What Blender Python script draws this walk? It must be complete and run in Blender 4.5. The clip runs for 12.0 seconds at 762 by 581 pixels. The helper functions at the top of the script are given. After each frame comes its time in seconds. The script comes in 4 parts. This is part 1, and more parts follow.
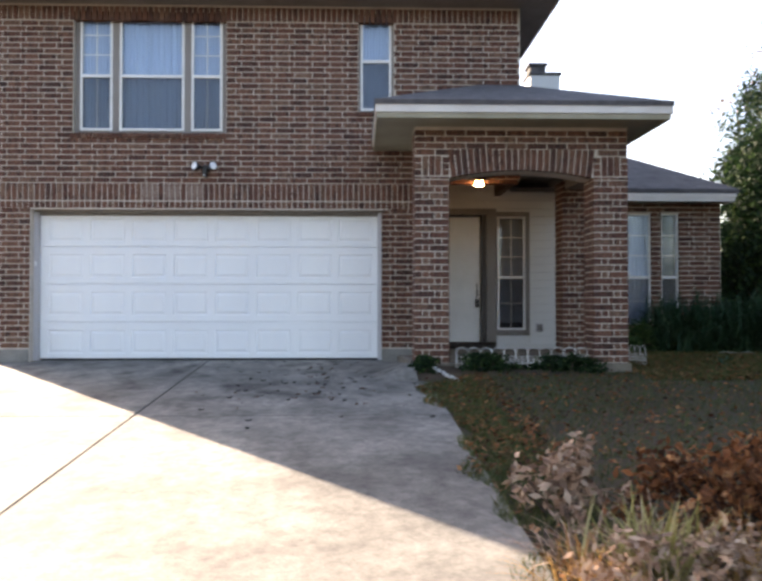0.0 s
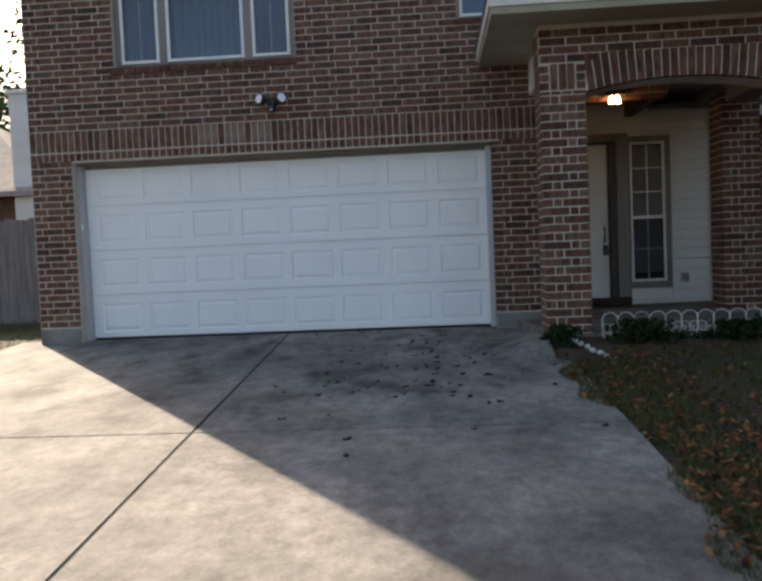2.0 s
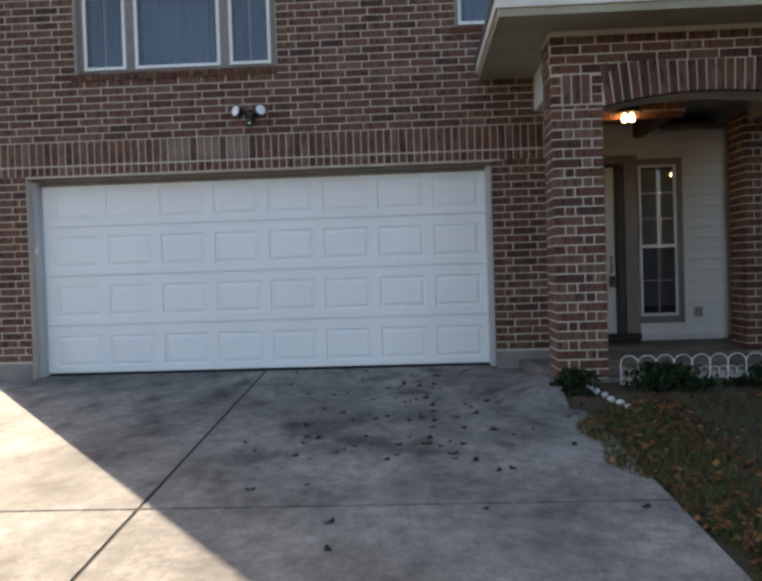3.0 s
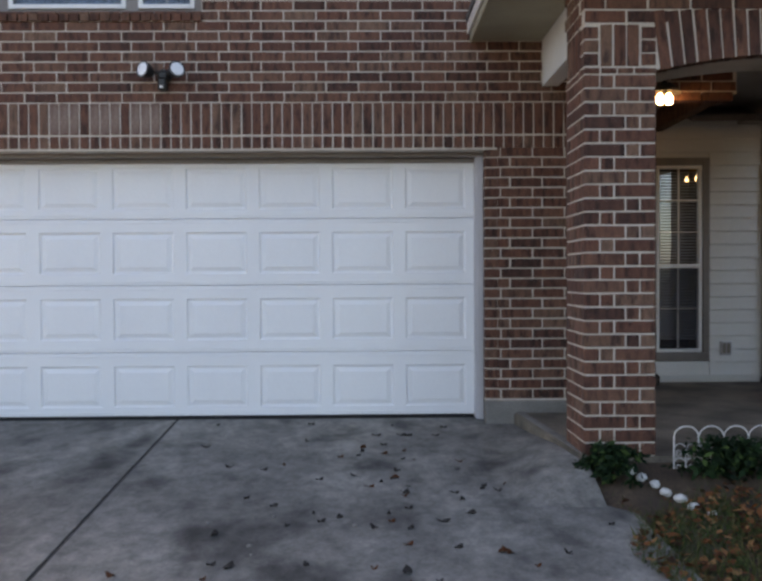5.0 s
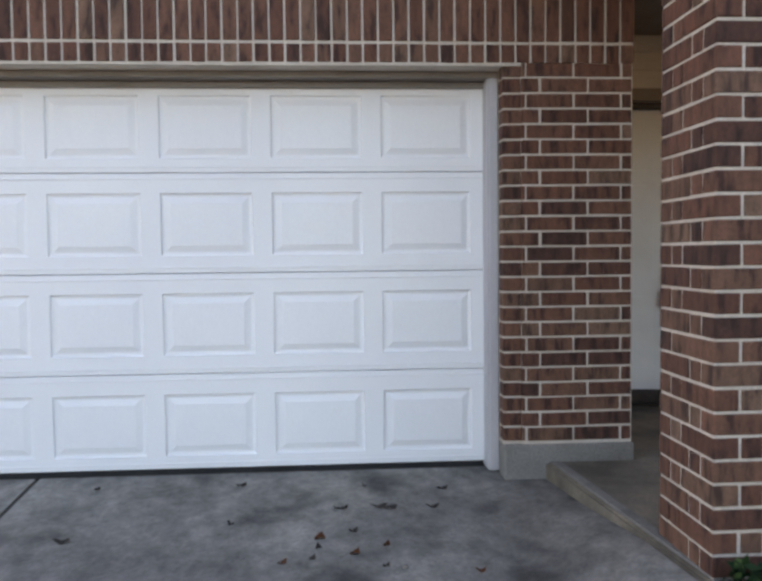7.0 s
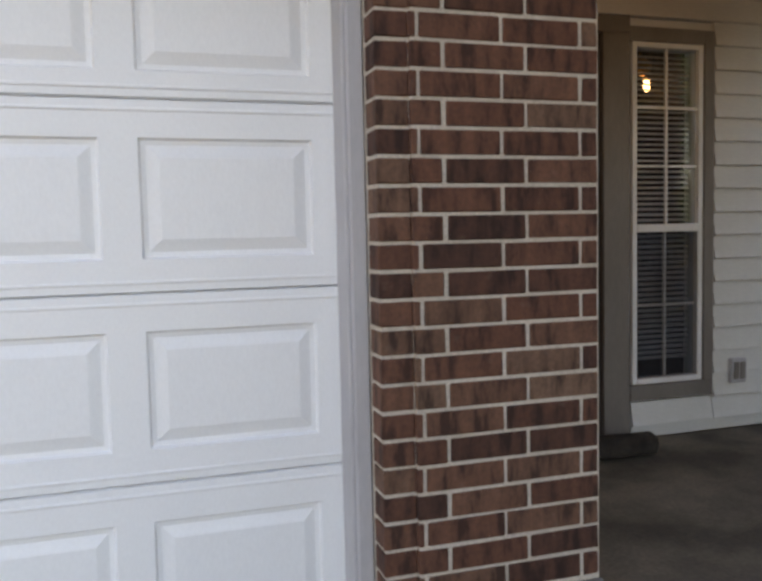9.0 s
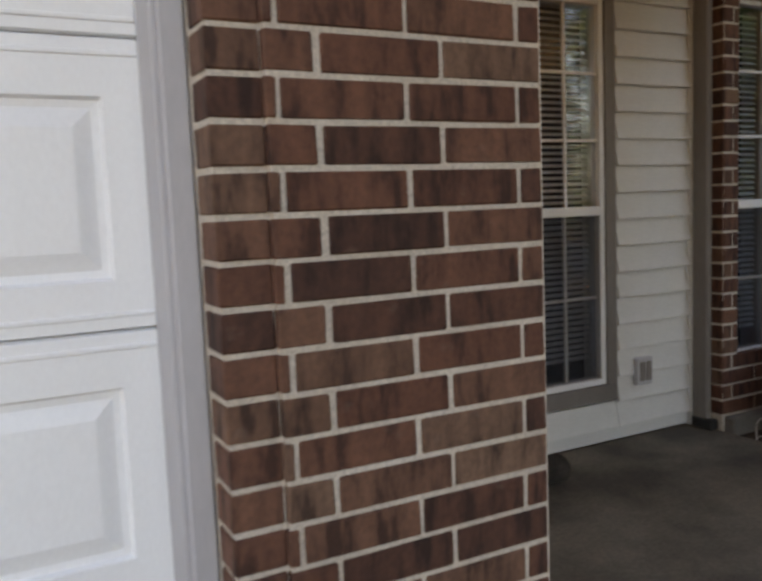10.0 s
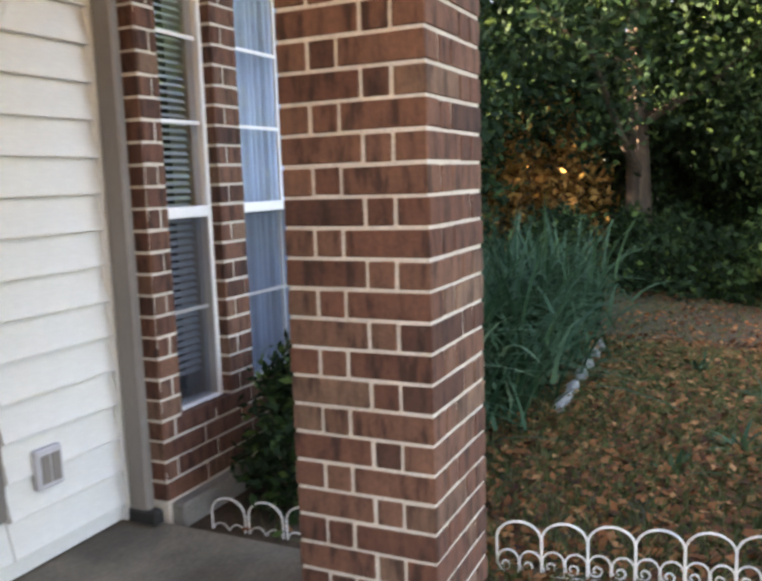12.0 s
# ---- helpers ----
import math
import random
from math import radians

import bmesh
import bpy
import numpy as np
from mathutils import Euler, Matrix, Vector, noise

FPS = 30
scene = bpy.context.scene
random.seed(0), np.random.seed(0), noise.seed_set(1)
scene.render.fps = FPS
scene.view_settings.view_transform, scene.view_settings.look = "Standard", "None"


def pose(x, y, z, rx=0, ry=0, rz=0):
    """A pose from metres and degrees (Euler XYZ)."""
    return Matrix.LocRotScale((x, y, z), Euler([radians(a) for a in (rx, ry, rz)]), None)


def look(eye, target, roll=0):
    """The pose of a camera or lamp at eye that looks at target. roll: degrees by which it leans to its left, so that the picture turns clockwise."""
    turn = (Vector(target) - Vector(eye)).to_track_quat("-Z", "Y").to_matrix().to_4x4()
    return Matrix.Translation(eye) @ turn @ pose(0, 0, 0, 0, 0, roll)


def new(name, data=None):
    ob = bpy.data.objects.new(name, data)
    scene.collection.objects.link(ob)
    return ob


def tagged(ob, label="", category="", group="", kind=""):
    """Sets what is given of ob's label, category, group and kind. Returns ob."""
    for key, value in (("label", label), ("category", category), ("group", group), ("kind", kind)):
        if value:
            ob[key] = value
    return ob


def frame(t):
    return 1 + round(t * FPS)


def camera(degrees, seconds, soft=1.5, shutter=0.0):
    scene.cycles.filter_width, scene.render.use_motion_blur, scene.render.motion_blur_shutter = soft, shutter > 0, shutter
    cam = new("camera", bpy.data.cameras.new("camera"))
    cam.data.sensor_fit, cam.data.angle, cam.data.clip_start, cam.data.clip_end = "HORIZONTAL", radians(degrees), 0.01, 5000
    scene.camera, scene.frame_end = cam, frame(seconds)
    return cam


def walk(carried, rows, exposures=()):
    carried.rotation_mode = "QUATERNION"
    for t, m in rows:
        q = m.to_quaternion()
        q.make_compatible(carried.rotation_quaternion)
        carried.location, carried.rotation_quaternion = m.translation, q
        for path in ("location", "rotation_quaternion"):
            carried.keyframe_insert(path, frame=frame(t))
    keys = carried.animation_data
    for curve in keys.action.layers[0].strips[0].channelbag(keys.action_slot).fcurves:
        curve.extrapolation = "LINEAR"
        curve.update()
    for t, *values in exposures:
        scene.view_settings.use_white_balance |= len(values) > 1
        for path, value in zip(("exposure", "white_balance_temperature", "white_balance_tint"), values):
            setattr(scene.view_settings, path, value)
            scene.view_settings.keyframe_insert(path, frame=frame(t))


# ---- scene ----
cam = camera(51.58, 12.0, soft=3.0, shutter=0.3)
ROWS = [
    (0.0, 2.163, -11.554, 0.798, -1.64, 1.06, -0.01),
    (0.5, 2.079, -10.997, 0.825, 2.56, 0.02, 1.29),
    (1.0, 1.986, -10.457, 0.859, 4.87, -1.34, 1.80),
    (1.5, 1.894, -9.962, 0.905, 4.65, -2.57, 2.27),
    (2.0, 1.802, -9.488, 0.960, 3.89, -2.92, 2.45),
    (2.5, 1.727, -9.032, 1.011, 3.16, -2.30, 2.20),
    (3.0, 1.698, -8.571, 1.046, 2.72, -1.38, 1.81),
    (5.0, 1.587, -6.496, 1.163, -0.75, -1.00, 0.31),
    (5.5, 1.580, -5.987, 1.173, -1.92, -1.90, 0.31),
    (6.0, 1.567, -5.467, 1.179, -2.71, -2.45, 0.33),
    (6.5, 1.570, -4.918, 1.183, -2.73, -2.65, 0.48),
    (8.5, 1.750, -2.752, 1.235, -13.47, -2.68, 0.96),
    (9.0, 1.849, -2.323, 1.248, -17.48, -4.00, 1.27),
    (9.5, 2.016, -1.917, 1.282, -20.05, -5.04, 2.07),
    (10.0, 2.123, -1.540, 1.310, -27.96, -5.95, 2.31),
    (10.5, 2.356, -1.271, 1.292, -34.72, -4.79, 4.40),
    (11.0, 2.537, -1.119, 1.311, -44.11, -5.83, 3.05),
    (11.5, 2.882, -0.879, 1.376, -58.12, -7.64, 1.88),
    (12.0, 3.310, -0.781, 1.358, -64.94, -8.00, 1.85),
]
# end of path
EXPOSURES = [(0.0, 2.2, 7200, 19), (0.5, 1.95, 7200, 18), (1.0, 1.4, 7000, 15), (2.0, 1.25, 7000, 15), (3.0, 1.6, 7100, 15), (5.0, 1.95, 7300, 20), (5.5, 2.35, 7400, 20), (6.5, 2.4, 7500, 20), (8.5, 2.4, 8400, 22), (9.5, 2.5, 8600, 22), (10.5, 2.6, 9100, 22), (11.0, 3.3, 8600, 22), (11.5, 3.95, 8000, 20), (12.0, 4.3, 7900, 20)]
walk(cam, [(t, pose(x, y, z, 90 + pitch, roll, yaw)) for t, x, y, z, yaw, pitch, roll in ROWS], EXPOSURES)

# ---- light ----
SUN_AZ, SUN_EL = radians(-37.8), radians(26)
world = bpy.data.worlds.new("sky")
scene.world = world
world.use_nodes = True
wn = world.node_tree.nodes
sky = wn.new("ShaderNodeTexSky")
sky.sky_type = "NISHITA"
sky.sun_disc = False
sky.sun_elevation, sky.sun_rotation = SUN_EL, SUN_AZ
sky.dust_density = 2.0
world.node_tree.links.new(sky.outputs[0], wn["Background"].inputs[0])
wn["Background"].inputs[1].default_value = 0.12
sun = new("sun", bpy.data.lights.new("sun", "SUN"))
sun.data.energy, sun.data.angle, sun.data.color = 5.0, radians(0.5), (1.0, 0.88, 0.7)
toward = Vector((math.sin(SUN_AZ) * math.cos(SUN_EL), math.cos(SUN_AZ) * math.cos(SUN_EL), math.sin(SUN_EL)))
sun.matrix_world = look(toward * 40, (0, 0, 0))


# ---- materials ----
def nodes(name):
    m = bpy.data.materials.new(name)
    m.use_nodes = True
    return m, m.node_tree.nodes, m.node_tree.links, m.node_tree.nodes["Principled BSDF"]


def ramp(n, stops):
    r = n.new("ShaderNodeValToRGB")
    e = r.color_ramp.elements
    while len(e) < len(stops):
        e.new(0.5)
    for k, (p, c) in enumerate(stops):
        e[k].position, e[k].color = p, (*c, 1)
    return r


def noise_node(n, l, scale, detail=4.0, stretch=(1, 1, 1), rough=0.55):
    tc = n.new("ShaderNodeTexCoord")
    mp = n.new("ShaderNodeMapping")
    mp.inputs["Scale"].default_value = stretch
    t = n.new("ShaderNodeTexNoise")
    t.inputs["Scale"].default_value, t.inputs["Detail"].default_value, t.inputs["Roughness"].default_value = scale, detail, rough
    l.new(tc.outputs["Object"], mp.inputs[0])
    l.new(mp.outputs[0], t.inputs["Vector"])
    return t


def mix(n, l, fac, a, b, mode="MIX"):
    m = n.new("ShaderNodeMix")
    m.data_type, m.blend_type = "RGBA", mode
    for sock, v in ((m.inputs[0], fac), (m.inputs[6], a), (m.inputs[7], b)):
        if isinstance(v, (int, float)):
            sock.default_value = v
        elif isinstance(v, tuple):
            sock.default_value = (*v, 1)
        else:
            l.new(v, sock)
    return m.outputs[2]


def bump(n, l, b, height, strength, dist=0.003):
    u = n.new("ShaderNodeBump")
    u.inputs["Strength"].default_value, u.inputs["Distance"].default_value = strength, dist
    l.new(height, u.inputs["Height"])
    l.new(u.outputs[0], b.inputs["Normal"])


def surface(name, c1, c2, scale=3.0, fine=60.0, rough=0.6, relief=0.2, stretch=(1, 1, 1), metal=0.0, grain=0.25, lo=0.35, hi=0.65):
    """Two colours mixed by large patches, with a fine grain on top."""
    m, n, l, b = nodes(name)
    big = noise_node(n, l, scale, 5, stretch)
    r = ramp(n, [(lo, c1), (hi, c2)])
    l.new(big.outputs[0], r.inputs[0])
    small = noise_node(n, l, fine, 3, stretch)
    g = ramp(n, [(0.3, (1 - grain,) * 3), (0.7, (1 + grain * 0.3,) * 3)])
    l.new(small.outputs[0], g.inputs[0])
    l.new(mix(n, l, 1.0, r.outputs[0], g.outputs[0], "MULTIPLY"), b.inputs["Base Color"])
    b.inputs["Roughness"].default_value, b.inputs["Metallic"].default_value = rough, metal
    bump(n, l, b, small.outputs[0], relief)
    return m


def brick_material(name, island=False):
    m, n, l, b = nodes(name)
    if island:
        rnd = n.new("ShaderNodeNewGeometry").outputs["Random Per Island"]
    else:
        rnd = n.new("ShaderNodeObjectInfo").outputs["Random"]
    r = ramp(n, [(0.0, (0.062, 0.026, 0.017)), (0.12, (0.088, 0.036, 0.022)), (0.4, (0.122, 0.05, 0.03)), (0.7, (0.145, 0.068, 0.042)), (0.88, (0.135, 0.07, 0.044)), (1.0, (0.17, 0.1, 0.066))])
    l.new(rnd, r.inputs[0])
    w = n.new("ShaderNodeMath")
    w.operation, w.inputs[1].default_value = "MULTIPLY", 37.0
    l.new(rnd, w.inputs[0])

    def shifted(scale, detail, stretch):
        t = noise_node(n, l, scale, detail, stretch)
        t.noise_dimensions = "4D"
        l.new(w.outputs[0], t.inputs["W"])
        return t
    smudge = shifted(17.0, 3, (1.5, 1.5, 0.42))
    sr = ramp(n, [(0.36, (0.25, 0.2, 0.19)), (0.48, (0.9, 0.88, 0.88)), (0.66, (1.3, 1.3, 1.28))])
    l.new(smudge.outputs[0], sr.inputs[0])
    c = mix(n, l, 0.85, r.outputs[0], sr.outputs[0], "MULTIPLY")
    sp = shifted(70.0, 4, (1, 1, 1))
    pr = ramp(n, [(0.3, (0.72, 0.7, 0.7)), (0.6, (1.08, 1.06, 1.04))])
    l.new(sp.outputs[0], pr.inputs[0])
    c = mix(n, l, 0.8, c, pr.outputs[0], "MULTIPLY")
    ef = shifted(16.0, 3, (1, 1, 1))
    er = ramp(n, [(0.66, (0, 0, 0)), (0.82, (0.35, 0.35, 0.35))])
    l.new(ef.outputs[0], er.inputs[0])
    c = mix(n, l, er.outputs[0], c, (0.24, 0.18, 0.145))
    l.new(c, b.inputs["Base Color"])
    b.inputs["Roughness"].default_value = 0.82
    bump(n, l, b, sp.outputs[0], 0.45, 0.004)
    return m


M_BRICK = brick_material("brick")
M_LIMED = surface("lime_stained_brick", (0.12, 0.062, 0.045), (0.25, 0.175, 0.14), 9, 70, 0.85, 0.4, (1, 1, 0.5), grain=0.25)
M_BRICKS = brick_material("brick_joined", True)
M_MORTAR = surface("mortar", (0.54, 0.47, 0.39), (0.66, 0.59, 0.5), 4, 150, 0.9, 0.5, grain=0.3)


def concrete_material():
    m, n, l, b = nodes("driveway_concrete")
    big = noise_node(n, l, 0.9, 6, (1, 0.8, 1), 0.62)
    r = ramp(n, [(0.3, (0.105, 0.1, 0.09)), (0.46, (0.17, 0.162, 0.147)), (0.62, (0.25, 0.237, 0.212))])
    l.new(big.outputs[0], r.inputs[0])
    stain = noise_node(n, l, 2.6, 4, (1, 0.7, 1), 0.5)
    sr = ramp(n, [(0.32, (0.26, 0.26, 0.265)), (0.46, (0.82, 0.82, 0.82)), (0.62, (1.1, 1.1, 1.1))])
    l.new(stain.outputs[0], sr.inputs[0])
    # oil and tyre stains are heaviest where cars stand, before the door
    place = n.new("ShaderNodeSeparateXYZ")
    l.new(n.new("ShaderNodeTexCoord").outputs["Object"], place.inputs[0])
    parked = n.new("ShaderNodeMapRange")
    parked.inputs["From Min"].default_value, parked.inputs["From Max"].default_value = -6.5, -3.0
    parked.inputs["To Min"].default_value, parked.inputs["To Max"].default_value = 0.35, 1.0
    l.new(place.outputs[1], parked.inputs["Value"])
    c = mix(n, l, parked.outputs[0], r.outputs[0], sr.outputs[0], "MULTIPLY")
    mott = noise_node(n, l, 11.0, 5, (1, 0.8, 1), 0.65)
    mr = ramp(n, [(0.34, (0.6, 0.6, 0.6)), (0.5, (0.97, 0.97, 0.97)), (0.68, (1.35, 1.35, 1.35))])
    l.new(mott.outputs[0], mr.inputs[0])
    c = mix(n, l, 0.75, c, mr.outputs[0], "MULTIPLY")
    agg = n.new("ShaderNodeTexVoronoi")
    agg.inputs["Scale"].default_value = 75
    tc = n.new("ShaderNodeTexCoord")
    l.new(tc.outputs["Object"], agg.inputs["Vector"])
    sep = n.new("ShaderNodeSeparateColor")
    l.new(agg.outputs["Color"], sep.inputs[0])
    ar = ramp(n, [(0.0, (0.7, 0.66, 0.62)), (0.5, (0.97, 0.95, 0.93)), (1.0, (1.2, 1.15, 1.08))])
    l.new(sep.outputs[0], ar.inputs[0])
    c = mix(n, l, 0.55, c, ar.outputs[0], "MULTIPLY")
    l.new(c, b.inputs["Base Color"])
    b.inputs["Roughness"].default_value = 0.88
    bump(n, l, b, agg.outputs["Distance"], 0.35, 0.003)
    return m


M_DRIVE = concrete_material()
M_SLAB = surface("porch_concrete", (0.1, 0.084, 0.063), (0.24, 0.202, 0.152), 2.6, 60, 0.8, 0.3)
M_FOUND = surface("foundation_concrete", (0.16, 0.148, 0.13), (0.27, 0.255, 0.23), 2.5, 80, 0.9, 0.35)
M_JOINT = surface("joint_filler", (0.02, 0.018, 0.016), (0.05, 0.045, 0.04), 5, 60, 0.95, 0.3)
M_DOOR = surface("garage_door_paint", (0.78, 0.79, 0.8), (0.83, 0.84, 0.84), 1.2, 180, 0.42, 0.06, (1, 1, 0.35), grain=0.04)
M_WHITE = surface("white_paint", (0.74, 0.74, 0.72), (0.82, 0.82, 0.8), 3, 120, 0.5, 0.05, grain=0.05)
M_SIDING = surface("white_siding", (0.62, 0.61, 0.57), (0.72, 0.71, 0.68), 2.2, 90, 0.5, 0.12, (0.3, 1, 1), grain=0.06)
M_TAUPE = surface("taupe_paint", (0.18, 0.158, 0.14), (0.235, 0.21, 0.19), 3, 80, 0.55, 0.1, (1, 1, 0.3), grain=0.08)
M_TRIM = surface("grey_trim_paint", (0.42, 0.41, 0.42), (0.5, 0.49, 0.5), 3, 80, 0.5, 0.1, (1, 1, 0.3), grain=0.06)
M_FASCIA = surface("fascia_paint", (0.62, 0.57, 0.52), (0.72, 0.68, 0.63), 2, 80, 0.55, 0.1, grain=0.08)
# soffit colour, also painted on the porch fascia as shade
M_SOFFIT_SHADE = surface("soffit_and_fascia_shade", (0.3, 0.27, 0.19), (0.37, 0.34, 0.25), 2, 70, 0.65, 0.1, grain=0.08)
M_BLACK = surface("black_plastic", (0.012, 0.012, 0.012), (0.025, 0.025, 0.025), 8, 90, 0.45, 0.1)
M_RUBBER = surface("black_rubber", (0.01, 0.01, 0.01), (0.02, 0.02, 0.02), 8, 90, 0.8, 0.1)
M_CHROME = surface("brushed_metal", (0.55, 0.53, 0.5), (0.65, 0.63, 0.6), 8, 90, 0.3, 0.05, metal=1.0, grain=0.05)
M_REFLECTOR = surface("lamp_face", (0.75, 0.76, 0.78), (0.85, 0.86, 0.88), 10, 90, 0.15, 0.02, grain=0.03)
M_SHINGLE = surface("roof_shingle", (0.075, 0.07, 0.072), (0.13, 0.12, 0.12), 6, 40, 0.9, 0.5, (1, 1, 1), grain=0.4)
M_SHINGLE2 = surface("neighbour_shingle", (0.3, 0.26, 0.22), (0.4, 0.35, 0.3), 5, 40, 0.9, 0.4, grain=0.3)
M_FENCEWOOD = surface("weathered_wood", (0.16, 0.145, 0.14), (0.27, 0.25, 0.24), 3, 40, 0.85, 0.4, (6, 6, 0.4), grain=0.3)
M_BARK = surface("bark", (0.035, 0.025, 0.018), (0.09, 0.065, 0.045), 8, 50, 0.95, 0.8, (3, 3, 0.5), grain=0.4)
M_SOIL = surface("soil", (0.035, 0.022, 0.014), (0.085, 0.055, 0.032), 4, 60, 0.95, 0.6, grain=0.4)
M_STONE = surface("white_stone", (0.5, 0.49, 0.46), (0.7, 0.69, 0.66), 14, 90, 0.85, 0.5, grain=0.2)
M_GREYSTONE = surface("grey_stone", (0.2, 0.19, 0.18), (0.34, 0.33, 0.31), 10, 80, 0.9, 0.5, grain=0.25)
M_IRON = surface("white_wire_paint", (0.6, 0.58, 0.54), (0.74, 0.72, 0.68), 20, 150, 0.5, 0.1, grain=0.15)
# near-black wall colour stands in for the rooms being unlit
M_UNLIT_ROOM = surface("unlit_room_wall", (0.03, 0.03, 0.032), (0.05, 0.05, 0.05), 2, 50, 0.8, 0.1)
M_BLIND = surface("white_blind", (0.5, 0.5, 0.48), (0.6, 0.6, 0.58), 4, 80, 0.55, 0.05, grain=0.05)
# blue in the curtain colour imitates sky mirrored in the panes
M_SKY_CURTAIN = surface("sky_tinted_curtain", (0.66, 0.72, 0.8), (0.76, 0.81, 0.87), 3, 60, 0.8, 0.2, (5, 5, 0.2), grain=0.1)


def screen_material():
    """Fine dark insect mesh that lets part of the light through."""
    m, n, l, b = nodes("insect_screen")
    weave = noise_node(n, l, 400, 2)
    r = ramp(n, [(0.3, (0.03, 0.034, 0.042)), (0.7, (0.055, 0.06, 0.072))])
    l.new(weave.outputs[0], r.inputs[0])
    l.new(r.outputs[0], b.inputs["Base Color"])
    b.inputs["Roughness"].default_value = 0.8
    clear = n.new("ShaderNodeBsdfTransparent")
    ms = n.new("ShaderNodeMixShader")
    ms.inputs[0].default_value = 0.24
    l.new(clear.outputs[0], ms.inputs[1])
    l.new(b.outputs[0], ms.inputs[2])
    l.new(ms.outputs[0], n["Material Output"].inputs[0])
    return m


M_SCREEN = screen_material()
M_JAMB = surface("dark_brown_paint", (0.022, 0.015, 0.011), (0.04, 0.027, 0.02), 4, 90, 0.5, 0.1, (1, 1, 0.3), grain=0.1)
M_BRASS = surface("aged_brass", (0.35, 0.2, 0.07), (0.5, 0.32, 0.13), 10, 90, 0.32, 0.05, metal=1.0, grain=0.1)
M_MAT = surface("door_mat", (0.02, 0.016, 0.013), (0.05, 0.04, 0.032), 12, 160, 0.95, 0.8, grain=0.5)
M_ROAD = surface("asphalt", (0.045, 0.045, 0.045), (0.065, 0.063, 0.06), 1.5, 90, 0.9, 0.5)


def ground_material():
    m, n, l, b = nodes("lawn_soil")
    big = noise_node(n, l, 1.3, 6)
    r = ramp(n, [(0.35, (0.03, 0.024, 0.012)), (0.5, (0.055, 0.034, 0.017)), (0.65, (0.035, 0.042, 0.015))])
    l.new(big.outputs[0], r.inputs[0])
    sm = noise_node(n, l, 28, 4)
    g = ramp(n, [(0.3, (0.5, 0.5, 0.5)), (0.7, (1.3, 1.25, 1.15))])
    l.new(sm.outputs[0], g.inputs[0])
    l.new(mix(n, l, 1.0, r.outputs[0], g.outputs[0], "MULTIPLY"), b.inputs["Base Color"])
    b.inputs["Roughness"].default_value = 0.95
    bump(n, l, b, sm.outputs[0], 0.8, 0.02)
    return m


M_GROUND = ground_material()


def leaf_material(name, stops, through_light=0.25, rough=0.75):
    m, n, l, b = nodes(name)
    rnd = n.new("ShaderNodeNewGeometry").outputs["Random Per Island"]
    r = ramp(n, stops)
    l.new(rnd, r.inputs[0])
    l.new(r.outputs[0], b.inputs["Base Color"])
    b.inputs["Roughness"].default_value = rough
    b.inputs["Specular IOR Level"].default_value = 0.2
    tr = n.new("ShaderNodeBsdfTranslucent")
    l.new(r.outputs[0], tr.inputs[0])
    ms = n.new("ShaderNodeMixShader")
    ms.inputs[0].default_value = through_light
    l.new(b.outputs[0], ms.inputs[1])
    l.new(tr.outputs[0], ms.inputs[2])
    l.new(ms.outputs[0], n["Material Output"].inputs[0])
    return m


# greens darkened to carry deep shade, last stop brightened as sunlit leaves
M_LEAF = leaf_material("shade_dark_leaves", [(0, (0.006, 0.016, 0.007)), (0.6, (0.012, 0.031, 0.011)), (0.85, (0.022, 0.05, 0.015)), (1, (0.08, 0.13, 0.035))], 0.22)
M_DRYLEAF = leaf_material("dry_leaves", [(0, (0.035, 0.016, 0.009)), (0.3, (0.09, 0.034, 0.014)), (0.55, (0.17, 0.062, 0.022)), (0.8, (0.23, 0.085, 0.03)), (1, (0.33, 0.17, 0.075))], 0.15, 0.8)
M_GRASS = leaf_material("lawn_grass", [(0, (0.035, 0.058, 0.015)), (0.6, (0.075, 0.1, 0.028)), (0.88, (0.13, 0.115, 0.045)), (1, (0.22, 0.18, 0.09))], 0.2, 0.7)
M_STRAP = leaf_material("strap_leaves", [(0, (0.02, 0.06, 0.032)), (0.6, (0.02, 0.054, 0.026)), (0.9, (0.05, 0.1, 0.05)), (1, (0.12, 0.18, 0.11))], 0.2, 0.6)
M_SHRUB = leaf_material("shrub_leaves", [(0, (0.02, 0.05, 0.015)), (0.7, (0.05, 0.1, 0.03)), (1, (0.12, 0.16, 0.05))], 0.25)
M_DRYTWIG = leaf_material("dry_twigs", [(0, (0.16, 0.1, 0.07)), (0.6, (0.34, 0.22, 0.15)), (1, (0.5, 0.38, 0.28))], 0.1, 0.8)
M_GOLD = leaf_material("golden_leaves", [(0, (0.05, 0.035, 0.012)), (0.5, (0.26, 0.13, 0.04)), (1, (0.46, 0.28, 0.09))], 0.35, 0.7)
M_YUCCA = leaf_material("yellow_green_leaves", [(0, (0.18, 0.17, 0.05)), (0.6, (0.3, 0.27, 0.1)), (1, (0.42, 0.38, 0.2))], 0.3, 0.6)


def glass_material(name, tint, rough):
    m, n, l, b = nodes(name)
    b.inputs["Base Color"].default_value = (*tint, 1)
    b.inputs["Transmission Weight"].default_value, b.inputs["Roughness"].default_value, b.inputs["IOR"].default_value = 1.0, rough, 1.6
    return m


# blue tint painted into the glass for the sky's reflection
M_GLASS = glass_material("sky_tinted_glass", (0.68, 0.79, 0.93), 0.01)


